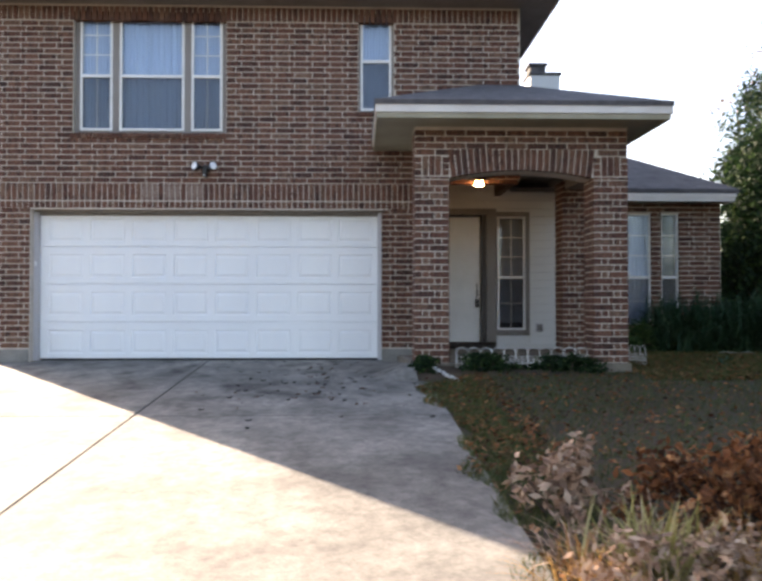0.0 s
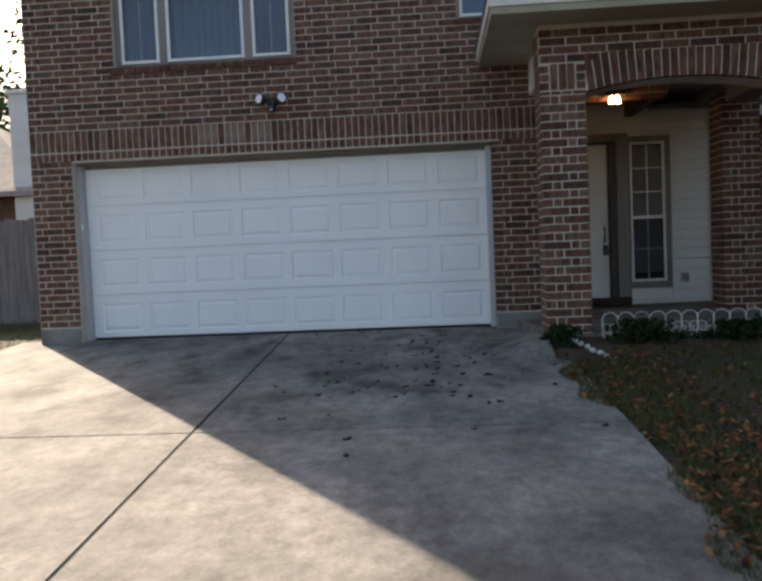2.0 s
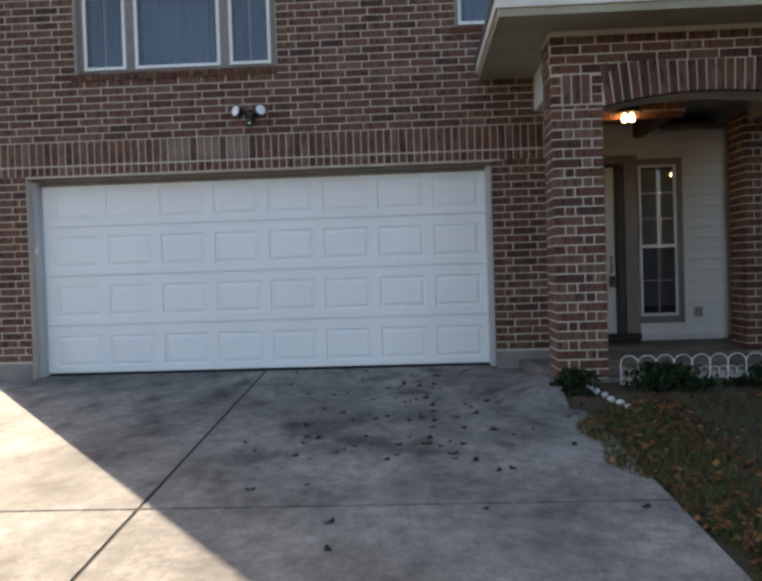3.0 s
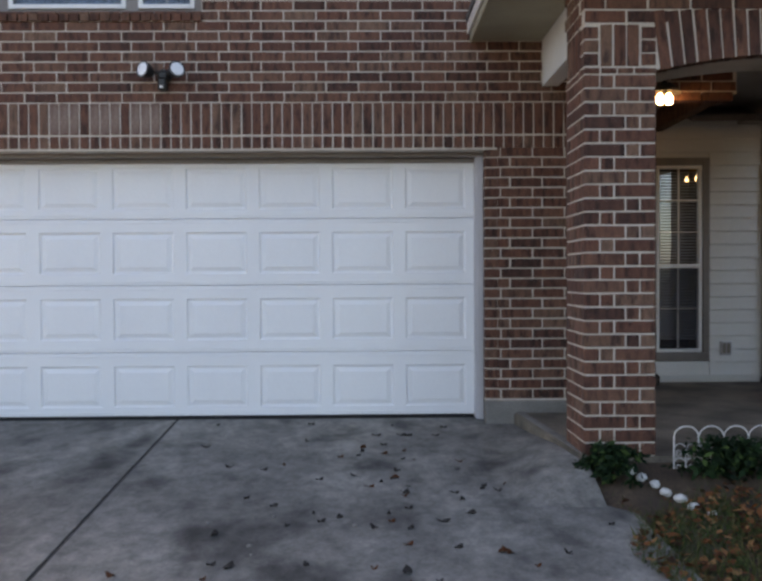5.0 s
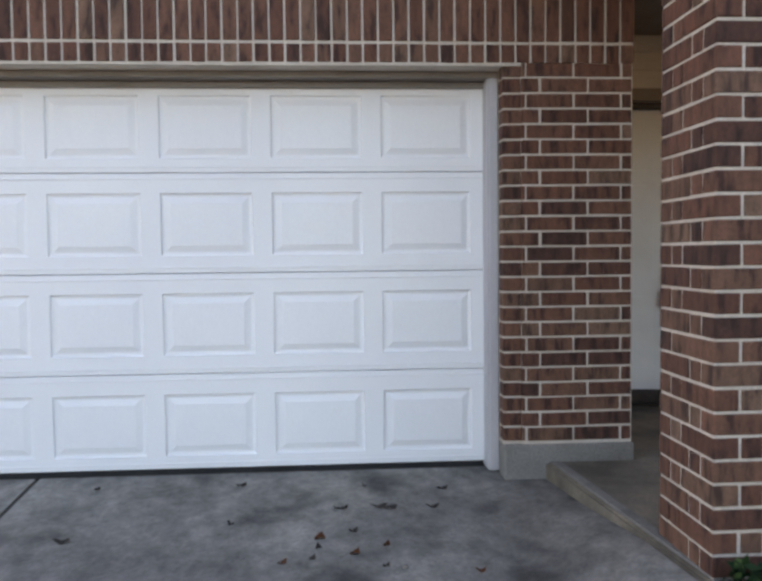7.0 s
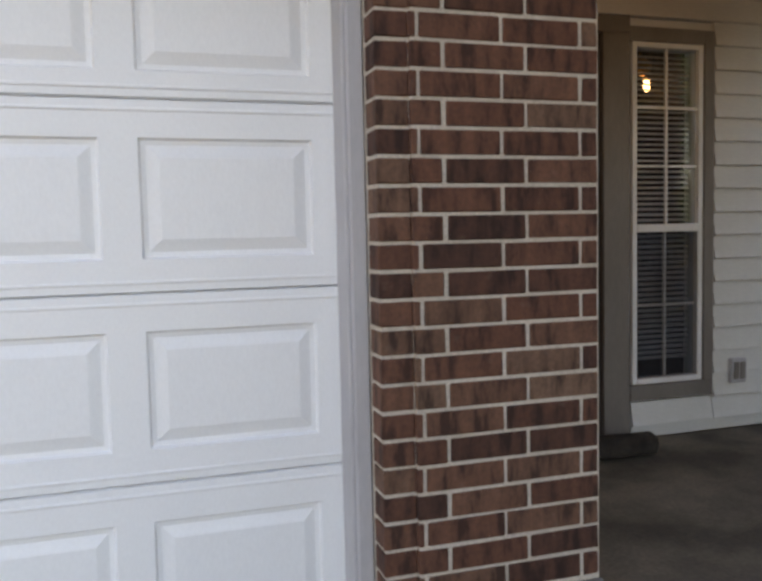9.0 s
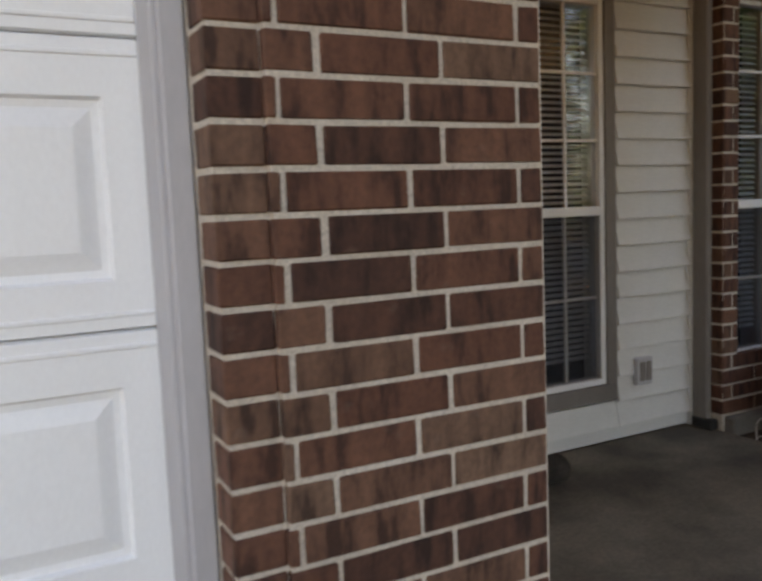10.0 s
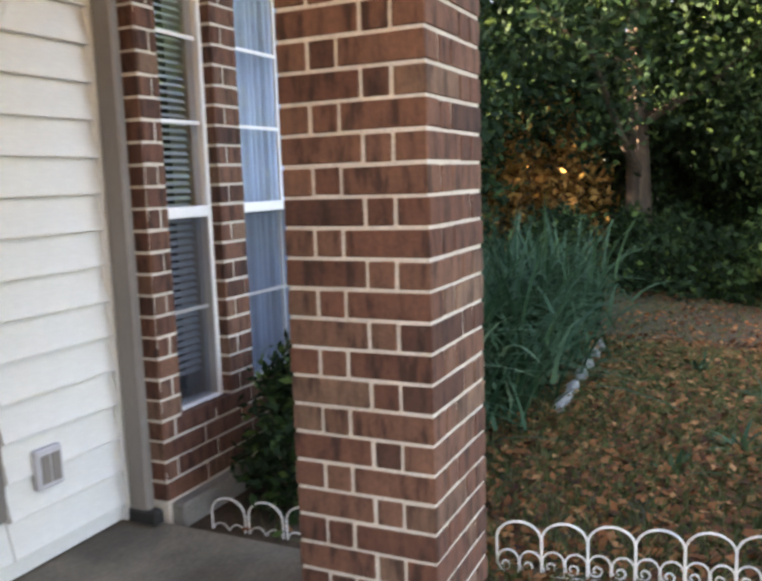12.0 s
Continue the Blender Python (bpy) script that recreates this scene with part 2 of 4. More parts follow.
def glow_material(name, colour, power):
    m, n, l, b = nodes(name)
    b.inputs["Base Color"].default_value = (0.9, 0.85, 0.75, 1)
    b.inputs["Emission Color"].default_value = (*colour, 1)
    b.inputs["Emission Strength"].default_value = power
    return m


M_BULB = glow_material("lit_bulb", (1.0, 0.6, 0.24), 20.0)
M_BULB_DIM = glow_material("dim_bulb", (1.0, 0.55, 0.2), 3.0)


# ---- building helpers ----
def part(name, bm, material, parent=None, label=""):
    me = bpy.data.meshes.new(name)
    bm.to_mesh(me)
    bm.free()
    me.materials.append(material)
    ob = new(name, me)
    if parent is not None:
        ob.parent = parent
    if label:
        tagged(ob, label)
    return ob


def mesh_of(name, verts, faces, material, parent=None, label=""):
    me = bpy.data.meshes.new(name)
    me.from_pydata([tuple(v) for v in verts], [], faces)
    me.materials.append(material)
    me.update()
    ob = new(name, me)
    if parent is not None:
        ob.parent = parent
    if label:
        tagged(ob, label)
    return ob


def group_of(name, label, category, at=(0, 0, 0), group="", kind=""):
    ob = new(name)
    ob.location = at
    return tagged(ob, label, category, group, kind)


def add_box(bm, x0, x1, y0, y1, z0, z1, bevel=0.0):
    made = bmesh.ops.create_cube(bm, size=1.0, matrix=Matrix.LocRotScale(((x0 + x1) / 2, (y0 + y1) / 2, (z0 + z1) / 2), None, (x1 - x0, y1 - y0, z1 - z0)))
    if bevel:
        edges = list({e for v in made["verts"] for e in v.link_edges})
        bmesh.ops.bevel(bm, geom=edges, offset=bevel, segments=1, affect="EDGES")
    return bm


def box(x0, x1, y0, y1, z0, z1, bevel=0.0):
    return add_box(bmesh.new(), x0, x1, y0, y1, z0, z1, bevel)


def boxes(*rows, bevel=0.0):
    bm = bmesh.new()
    for r in rows:
        add_box(bm, *r, bevel=bevel)
    return bm


def prism(points, y0, y1):
    """A solid from an outline in x and z, from y0 to y1."""
    bm = bmesh.new()
    a = [bm.verts.new((x, y0, z)) for x, z in points]
    b = [bm.verts.new((x, y1, z)) for x, z in points]
    bm.faces.new(a)
    bm.faces.new(b[::-1])
    for k in range(len(points)):
        j = (k + 1) % len(points)
        bm.faces.new((a[j], a[k], b[k], b[j]))
    bmesh.ops.recalc_face_normals(bm, faces=bm.faces)
    return bm


def tube(points, radius, sides=6, closed=False):
    """A round bar along points."""
    bm = bmesh.new()
    pts = [Vector(p) for p in points]
    rings = []
    for k, p in enumerate(pts):
        d = (pts[min(k + 1, len(pts) - 1)] - pts[max(k - 1, 0)]).normalized()
        side = d.cross(Vector((0.13, 0.29, 0.95)))
        if side.length < 0.05:
            side = d.cross(Vector((1, 0, 0)))
        side.normalize()
        up = d.cross(side)
        r = radius[k] if isinstance(radius, (list, tuple)) else radius
        rings.append([bm.verts.new(p + r * (math.cos(a) * side + math.sin(a) * up)) for a in (2 * math.pi * i / sides for i in range(sides))])
    for a, b in zip(rings, rings[1:]):
        for i in range(sides):
            bm.faces.new((a[i], a[(i + 1) % sides], b[(i + 1) % sides], b[i]))
    bm.faces.new(rings[0][::-1])
    bm.faces.new(rings[-1])
    return bm


def merge(bm, other, m=None):
    me = bpy.data.meshes.new("join")
    other.to_mesh(me)
    other.free()
    if m is not None:
        me.transform(m)
    bm.from_mesh(me)
    bpy.data.meshes.remove(me)
    return bm


def round_body(profile, sides=20):
    """A turned body round z from (radius, height) pairs."""
    bm = bmesh.new()
    rings = [[bm.verts.new((max(r, 1e-4) * math.cos(2 * math.pi * i / sides), max(r, 1e-4) * math.sin(2 * math.pi * i / sides), h)) for i in range(sides)] for r, h in profile]
    for a, b in zip(rings, rings[1:]):
        for i in range(sides):
            bm.faces.new((a[i], a[(i + 1) % sides], b[(i + 1) % sides], b[i]))
    bm.faces.new(rings[0][::-1])
    bm.faces.new(rings[-1])
    bmesh.ops.recalc_face_normals(bm, faces=bm.faces)
    return bm


def ground_z(x, y):
    """Height of the sloping front yard."""
    base = 0.045 * max(-14.0, min(0.0, y)) - 0.03
    lift = min(1.0, max(0.0, (x - 3.0) / 0.5)) * min(1.0, max(0.0, (y + 5.0) / 3.0))
    return base + 0.08 * lift


# ---- ground, driveway, road ----
xs = [-400, -120, -50, -25, -14] + [-10 + 0.8 * k for k in range(36)] + [22, 30, 50, 120, 400]
ys = [-400, -120, -50, -28, -20] + [-16 + 0.8 * k for k in range(33)] + [14, 20, 30, 60, 140, 400]
gv = [(x, y, ground_z(x, y) + (0.02 * noise.noise((x * 0.9, y * 0.9, 0)) if x > 3.2 and y < 1 else 0.0) - (0.012 if x < 3.2 else 0)) for y in ys for x in xs]
gf = [(j * len(xs) + i, j * len(xs) + i + 1, (j + 1) * len(xs) + i + 1, (j + 1) * len(xs) + i) for j in range(len(ys) - 1) for i in range(len(xs) - 1)]
tagged(mesh_of("ground", gv, gf, M_GROUND), "patchy brown and green lawn ground", "ground", kind="structure")

driveway = group_of("driveway", "grey stained concrete driveway with dark joints", "driveway", kind="structure")


def joint_x(y):
    """The long joint runs slightly aslant."""
    return -0.005 - 0.034 * y


def sloped_slab(left, right, y0, y1, drop):
    bm = bmesh.new()
    nx, ny = 6, max(1, int((y1 - y0) / 0.5))
    grid = []
    for j in range(ny + 1):
        y = y0 + (y1 - y0) * j / ny
        a, b = left(y), right(y)
        grid.append([bm.verts.new((a + (b - a) * i / nx, y, 0.045 * max(-14, min(0, y)) - drop)) for i in range(nx + 1)])
    faces = [bm.faces.new((grid[j][i], grid[j][i + 1], grid[j + 1][i + 1], grid[j + 1][i])) for j in range(ny) for i in range(nx)]
    out = bmesh.ops.extrude_face_region(bm, geom=faces)
    for v in out["geom"]:
        if isinstance(v, bmesh.types.BMVert):
            v.co.z -= 0.1
    bmesh.ops.recalc_face_normals(bm, faces=bm.faces)
    return bm


for y0, y1 in ((-15.0, -9.4), (-9.385, -4.412), (-4.391, -0.02)):
    part("concrete_panel", sloped_slab(lambda y: -3.35, lambda y: joint_x(y) - 0.012, y0, y1, 0.0), M_DRIVE, driveway)
    part("concrete_panel", sloped_slab(lambda y: joint_x(y) + 0.012, lambda y: 3.0, y0, y1, 0.0), M_DRIVE, driveway)
part("joint_filler", sloped_slab(lambda y: -3.34, lambda y: 2.99, -14.9, -0.03, 0.006), M_JOINT, driveway)
apron_v, apron_f = [], []
for j in range(15):
    y = -0.3 - 0.14 * j
    edge_x = 2.715 + 0.08 * (-0.264 - y)
    rise = min(1.0, max(0.0, (-y - 0.25) / 1.1)) * min(1.0, max(0.0, (2.25 + y) / 0.3)) * (0.058 - 0.045 * y)
    for i in range(9):
        u = i / 8
        apron_v.append((2.3 + (edge_x - 2.3) * u, y, 0.045 * y - 0.004 + 0.005 * min(1.0, 4 * u) * (j < 13) - 0.012 * (j == 14) + rise * u * u * (3 - 2 * u)))
apron_f = [(9 * j + i, 9 * (j + 1) + i, 9 * (j + 1) + i + 1, 9 * j + i + 1) for j in range(14) for i in range(8)]
apron = mesh_of("concrete_apron", apron_v, apron_f, M_DRIVE, driveway)
apron.data.polygons.foreach_set("use_smooth", [True] * len(apron_f))
tagged(part("road", box(-60, 60, -25, -16, -0.8, -0.62), M_ROAD), "plain grey asphalt street", "road", kind="structure")


# ---- bricks ----
COURSE, PITCH, JOINT = 0.08, 0.2545, 0.0115
brick_meshes = {}


def brick_mesh(w, d, h):
    """Shared meshes of one brick with chamfered, slightly uneven edges, centred, w along x."""
    key = (round(w, 3), round(d, 3), round(h, 3))
    if key not in brick_meshes:
        brick_meshes[key] = []
        for k in range(3):
            rng = random.Random(k * 7 + int(w * 1000))
            bm = box(-w / 2, w / 2, -d / 2, d / 2, -h / 2, h / 2, 0.0028)
            for v in bm.verts:
                v.co += Vector((rng.uniform(-1, 1), rng.uniform(-0.6, 0.6), rng.uniform(-1, 1))) * 0.0011
            me = bpy.data.meshes.new("brick")
            bm.to_mesh(me)
            bm.free()
            me.materials.append(M_BRICK)
            brick_meshes[key].append(me)
    return brick_meshes[key]


brick_rng = random.Random(5)


def brick(parent, w, d, h, m):
    ob = new("brick", brick_rng.choice(brick_mesh(w, d, h)))
    ob.parent = parent
    jig = pose(brick_rng.uniform(-0.0012, 0.0012), brick_rng.uniform(-0.0015, 0.0015), brick_rng.uniform(-0.001, 0.001), 0, 0, brick_rng.uniform(-0.25, 0.25))
    ob.matrix_basis = m @ jig
    return ob


def box_arrays(w, d, h, m, verts, faces):
    b = 0.0025
    k = len(verts)
    for sx, sz, yy in ((-1, -1, -d / 2), (1, -1, -d / 2), (1, 1, -d / 2), (-1, 1, -d / 2)):
        verts.append(m @ Vector((sx * (w / 2 - b), yy, sz * (h / 2 - b))))
    for sx, sz in ((-1, -1), (1, -1), (1, 1), (-1, 1)):
        verts.append(m @ Vector((sx * w / 2, -d / 2 + b, sz * h / 2)))
    for sx, sz in ((-1, -1), (1, -1), (1, 1), (-1, 1)):
        verts.append(m @ Vector((sx * w / 2, d / 2, sz * h / 2)))
    faces.append((k, k + 1, k + 2, k + 3))
    for i in range(4):
        j = (i + 1) % 4
        faces.append((k + i, k + 4 + i, k + 4 + j, k + j)[::-1])
        faces.append((k + 4 + i, k + 8 + i, k + 8 + j, k + 4 + j)[::-1])


def wall_bricks(parent, plane, z0, z1, x0, x1, holes=(), single=lambda x, z: True, first=0.0):
    """Running bond on the face y = plane, seen from the south; what is not single goes into one joined mesh."""
    verts, faces = [], []
    nrow = int(round((z1 - z0) / COURSE))
    for r in range(nrow):
        zc = z0 + (r + 0.5) * COURSE
        spans = [(x0, x1)]
        for hx0, hx1, hz0, hz1 in holes:
            if hz0 < zc < hz1:
                spans = [s for a, b in spans for s in ((a, min(b, hx0)), (max(a, hx1), b)) if s[1] - s[0] > 0.03]
        for a, b in spans:
            e = first + (PITCH * 0.3 if r % 2 else 0.0)
            start = e + math.floor((a - e) / PITCH) * PITCH
            while start < b:
                p, q = max(a, start), min(b, start + PITCH)
                start += PITCH
                w = q - p - JOINT
                if w < 0.014:
                    continue
                w = round(w, 2) if abs(w - PITCH + JOINT) > 0.002 else round(PITCH - JOINT, 4)
                m = Matrix.Translation(((p + q) / 2, plane + 0.045, zc))
                if single(p, zc):
                    brick(parent, w, 0.09, COURSE - JOINT, m)
                else:
                    m = m @ Matrix.Translation((0, brick_rng.uniform(-0.0015, 0.0015), 0))
                    box_arrays(w, 0.09, COURSE - JOINT, m, verts, faces)
    if verts:
        rest = mesh_of("brick_field", verts, faces, M_BRICKS, parent)
        tagged(rest, "dark red-brown bricks in pale mortar", kind="stuff")


FRONT = -0.25      # brick face of the garage wall
BED = 0.185        # lowest bed joint

# ---- garage and upper storey ----
garage_wall = group_of("wall_garage", "dark red-brown brick front wall of the two-storey garage wing", "wall", kind="structure")
WIN_A, WIN_B = (-1.9, 0.27, 3.24, 5.0), (2.16, 2.67, 3.57, 5.0)
OPEN = (-2.49, 2.49, -0.2, 2.165)
Y0, Y1 = FRONT + 0.005, -0.1
core = boxes((-3.0, -2.49, Y0, Y1, -0.2, 2.165), (2.6, 3.19, Y0, Y1, -0.2, 2.165), (2.503, 2.6, Y0 + 0.016, Y1, -0.2, 2.165), (-3.0, -1.9, Y0, Y1, 2.165, 5.1), (-1.9, 0.27, Y0, Y1, 2.165, 3.24),
             (-1.9, 0.27, Y0, Y1, 5.0, 5.1), (0.27, 2.16, Y0, Y1, 2.165, 5.1), (2.16, 2.67, Y0, Y1, 2.165, 3.57), (2.16, 2.67, Y0, Y1, 5.0, 5.1), (2.67, 3.19, Y0, Y1, 2.165, 5.1), (3.19, 4.5, Y0, Y1, 2.6, 5.1))
part("mortar_core", core, M_MORTAR, garage_wall)
part("side_wall", boxes((-3.0, -2.9, -0.1, 9.0, -0.2, 5.1), (4.4, 4.5, -0.1, 9.0, 2.6, 5.1), (-3.0, 4.5, 8.9, 9.0, -0.2, 5.1), (3.1, 3.19, -0.1, 1.66, 0.0, 2.6)), M_BRICKS, garage_wall)
part("foundation", boxes((-3.0, -2.5, FRONT - 0.012, -0.1, -0.3, 0.172), (2.5, 3.2, FRONT - 0.012, -0.1, -0.3, 0.172), bevel=0.006), M_FOUND, garage_wall, "bare grey concrete foundation edge")
wall_bricks(garage_wall, FRONT, BED, 2.185, 2.589, 3.19, first=2.619)
wall_bricks(garage_wall, FRONT, BED, 2.165, -3.0, -2.49, single=lambda x, z: False, first=2.44)
wall_bricks(garage_wall, FRONT, 2.54, 4.86, -3.0, 4.5, (WIN_A, WIN_B), single=lambda x, z: z < 3.05 and -1.6 < x < 3.1, first=2.44)
# soldier course and the row of brick ends below it
for k in range(78):
    x = -3.0 + 0.0795 * (k + 0.5)
    if x < 3.2:
        upright = brick(garage_wall, 0.068, 0.09, 0.245, Matrix.Translation((x, FRONT + 0.043, 2.412)))
        if -0.95 < x < -0.05 and k % 4 != 1:
            upright.material_slots[0].link = "OBJECT"
            upright.material_slots[0].material = M_LIMED
        brick(garage_wall, 0.068, 0.09, 0.092, Matrix.Translation((x, FRONT + 0.045, 2.227)))
verts, faces = [], []
for k in range(94):
    x = -3.0 + 0.0795 * (k + 0.5)
    if x < 4.46:
        box_arrays(0.068, 0.09, 0.2, Matrix.Translation((x, FRONT + 0.04, 4.97)), verts, faces)
tagged(mesh_of("soldier_course", verts, faces, M_BRICKS, garage_wall), "upright bricks under the roof eave", kind="stuff")
# returns of brick beside the garage opening
for r in range(25):
    z = BED + (r + 0.5) * COURSE
    if z < 2.15:
        brick(garage_wall, 0.098, 0.09, COURSE - JOINT, pose(2.5465, FRONT + 0.06, z))
garage_trim = tagged(part("garage_trim", boxes((2.44, 2.515, -0.105, 0.03, 0.0, 2.13), (2.452, 2.5, -0.12, -0.104, 0.0, 2.13), (-2.515, -2.44, -0.105, 0.03, 0.0, 2.13), (-2.5, -2.452, -0.12, -0.104, 0.0, 2.13), bevel=0.004), M_TRIM), "grey painted jambs beside the garage door", "trim", kind="structure")
tagged(part("header_trim", boxes((-2.515, 2.515, -0.12, 0.03, 2.131, 2.165), (-2.515, 2.515, -0.03, 0.03, 2.095, 2.13), bevel=0.004), M_TAUPE), "taupe painted header over the garage door", "trim", kind="structure")

# ---- garage door ----
garage_door = group_of("garage_door", "closed white panelled sectional garage door", "garage door", (0, 0, 0))


def door_section(z0, z1, panel_top):
    bm = bmesh.new()
    xe = [-2.44] + [v for k in range(8) for v in (-2.325 + 0.6 * k, -1.83 + 0.6 * k)] + [2.44]
    ze = [z0 + 0.004, panel_top - 0.34, panel_top, z1 - 0.004]
    for i in range(len(xe) - 1):
        for j in range(3):
            x0, x1, a, b = xe[i], xe[i + 1], ze[j], ze[j + 1]
            if not (i % 2 and j == 1):
                bm.faces.new([bm.verts.new(p) for p in ((x0, 0, a), (x1, 0, a), (x1, 0, b), (x0, 0, b))])
                continue
            loops = []
            for inset, depth in ((0, 0), (0.006, 0.012), (0.02, 0.0135), (0.05, 0.004), (0.056, 0.0025)):
                loops.append([bm.verts.new(p) for p in ((x0 + inset, depth, a + inset), (x1 - inset, depth, a + inset), (x1 - inset, depth, b - inset), (x0 + inset, depth, b - inset))])
            for p, q in zip(loops, loops[1:]):
                for k in range(4):
                    bm.faces.new((p[k], p[(k + 1) % 4], q[(k + 1) % 4], q[k]))
            bm.faces.new(loops[-1])
    for a, b in ((z0, z0 + 0.004), (z1 - 0.004, z1)):
        lo, hi = (0.01, 0.0) if a == z0 else (0.0, 0.01)
        bm.faces.new([bm.verts.new(p) for p in ((-2.44, lo, a), (2.44, lo, a), (2.44, hi, b), (-2.44, hi, b))])
    # pressed lines along the section edges
    bmesh.ops.remove_doubles(bm, verts=bm.verts, dist=0.0005)
    add_box(bm, -2.44, 2.44, 0.0165, 0.045, z0, z1)
    for zz in (z0 + 0.03, z1 - 0.03):
        add_box(bm, -2.438, 2.438, -0.0038, 0.004, zz - 0.005, zz + 0.005, 0.002)
    return bm


for z0, z1, top in ((0.025, 0.548, 0.437), (0.55, 1.098, 0.99), (1.1, 1.643, 1.535), (1.645, 2.128, 2.06)):
    part("door_section", door_section(z0, z1, top), M_DOOR, garage_door)
part("bottom_seal", box(-2.43, 2.43, 0.002, 0.04, -0.002, 0.024), M_RUBBER, garage_door, "black rubber seal")
tagged(part("door_sensor", boxes((-2.475, -2.45, -0.135, -0.12, 1.36, 1.43), bevel=0.004), M_WHITE), "small white keypad on the garage jamb", "keypad")
tagged(part("garage_interior", boxes((-2.9, 3.1, 0.06, 0.1, -0.1, 2.6)), M_UNLIT_ROOM), "plain dark wall closing the garage", "wall", kind="structure")

# ---- flood light ----
flood = group_of("flood_light", "black twin-head security flood light on the brick wall", "flood light", (-0.02, FRONT, 2.74))
part("mount", merge(round_body([(0.055, 0), (0.055, 0.03), (0.04, 0.05)]), box(-0.035, 0.035, -0.03, 0.03, 0.03, 0.08, 0.01)), M_BLACK, flood).matrix_basis = pose(0, 0, 0, 90)
part("sensor", boxes((-0.033, 0.033, -0.11, -0.04, -0.125, -0.03), bevel=0.012), M_BLACK, flood)
part("sensor_lens", boxes((-0.012, 0.012, -0.114, -0.109, -0.108, -0.092), bevel=0.002), M_REFLECTOR, flood, "small pale sensor lens")
for s in (-1, 1):
    arm = part("lamp_arm", tube([(0, -0.05, 0.0), (s * 0.06, -0.08, 0.02)], 0.018), M_BLACK, flood)
    head = part("lamp_head", round_body([(0.022, 0.0), (0.045, 0.03), (0.062, 0.09), (0.066, 0.105), (0.06, 0.106)]), M_BLACK, flood)
    head.matrix_basis = pose(s * 0.075, -0.07, 0.01, 82, 0, s * 34)
    face = part("lamp_face", round_body([(0.056, 0.0), (0.05, 0.008), (0.025, 0.012), (0.0, 0.013)]), M_REFLECTOR, head, "pale ribbed lamp face")
    face.matrix_basis = pose(0, 0, 0.1)


# ---- windows ----
def window(name, x0, x1, y, z0, z1, rail, cols, upper_rows, lower_rows, behind, label, frame_w=0.035, screen=True, group="", blinds=False, room=()):
    w = group_of(name, label, "window", (0, 0, 0), group, kind="structure")
    part("window_frame", boxes((x0, x0 + frame_w, y - 0.02, y + 0.05, z0, z1), (x1 - frame_w, x1, y - 0.02, y + 0.05, z0, z1), (x0 + frame_w, x1 - frame_w, y - 0.02, y + 0.05, z1 - frame_w, z1), (x0 + frame_w, x1 - frame_w, y - 0.025, y + 0.05, z0, z0 + frame_w), bevel=0.003), M_WHITE, w)
    part("meeting_rail", boxes((x0 + frame_w, x1 - frame_w, y - 0.022, y + 0.03, rail - 0.022, rail + 0.022), bevel=0.003), M_WHITE, w)
    for a, b, rows, off in ((rail + 0.022, z1 - frame_w, upper_rows, 0.0), (z0 + frame_w, rail - 0.022, lower_rows, 0.012)):
        pane = part("pane", box(x0 + frame_w, x1 - frame_w, y + 0.01 + off, y + 0.015 + off, a, b), M_GLASS, w)
        pane.visible_shadow = False
        bars = []
        for k in range(1, cols):
            xx = x0 + frame_w + (x1 - x0 - 2 * frame_w) * k / cols
            bars.append((xx - 0.007, xx + 0.007, y - 0.004 + off, y + 0.008 + off, a, b))
        for k in range(1, rows):
            zz = a + (b - a) * k / rows
            bars.append((x0 + frame_w, x1 - frame_w, y - 0.003 + off, y + 0.007 + off, zz - 0.007, zz + 0.007))
        if bars:
            part("glazing_bars", boxes(*bars), M_WHITE, w)
    if screen:
        part("insect_screen", box(x0 + frame_w + 0.002, x1 - frame_w - 0.002, y - 0.012, y - 0.0105, z0 + frame_w + 0.002, rail - 0.024), M_SCREEN, w, "dark fine insect screen over the lower sash")
    if blinds:
        n = int((z1 - z0 - 0.1) / 0.03)
        for k in range(n):
            zz = z1 - 0.06 - 0.03 * k
            if zz > z0 + 0.1:
                sl = part("blind_slat", box(x0 + 0.02, x1 - 0.03, -0.0125, 0.0125, -0.0008, 0.0008), M_BLIND, w)
                sl.matrix_basis = pose(0, y + 0.07, zz, 38)
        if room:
            part("room_back", boxes(*room), M_UNLIT_ROOM, w)
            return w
        part("room_back", boxes((x0 - 0.06, x0 - 0.04, y + 0.06, y + 0.32, z0, z1), (x1 + 0.04, x1 + 0.06, y + 0.06, y + 0.32, z0, z1), (x0 - 0.04, x1 + 0.04, y + 0.06, y + 0.32, z1 - 0.01, z1 + 0.01), (x0 - 0.04, x1 + 0.04, y + 0.32, y + 0.34, z0, z1)), M_UNLIT_ROOM, w)
    else:
        vs, fs = [], []
        n = 60
        for k in range(n + 1):
            xx = x0 + (x1 - x0) * k / n
            yy = y + 0.09 + 0.012 * math.sin(k * 1.1) + 0.006 * math.sin(k * 2.7)
            vs += [(xx, yy, z0), (xx, yy, z1)]
        fs = [(2 * k, 2 * k + 2, 2 * k + 3, 2 * k + 1) for k in range(n)]
        mesh_of("curtain", vs, fs, behind, w, "pale curtain behind the glass, tinted blue as reflected sky")
    return w


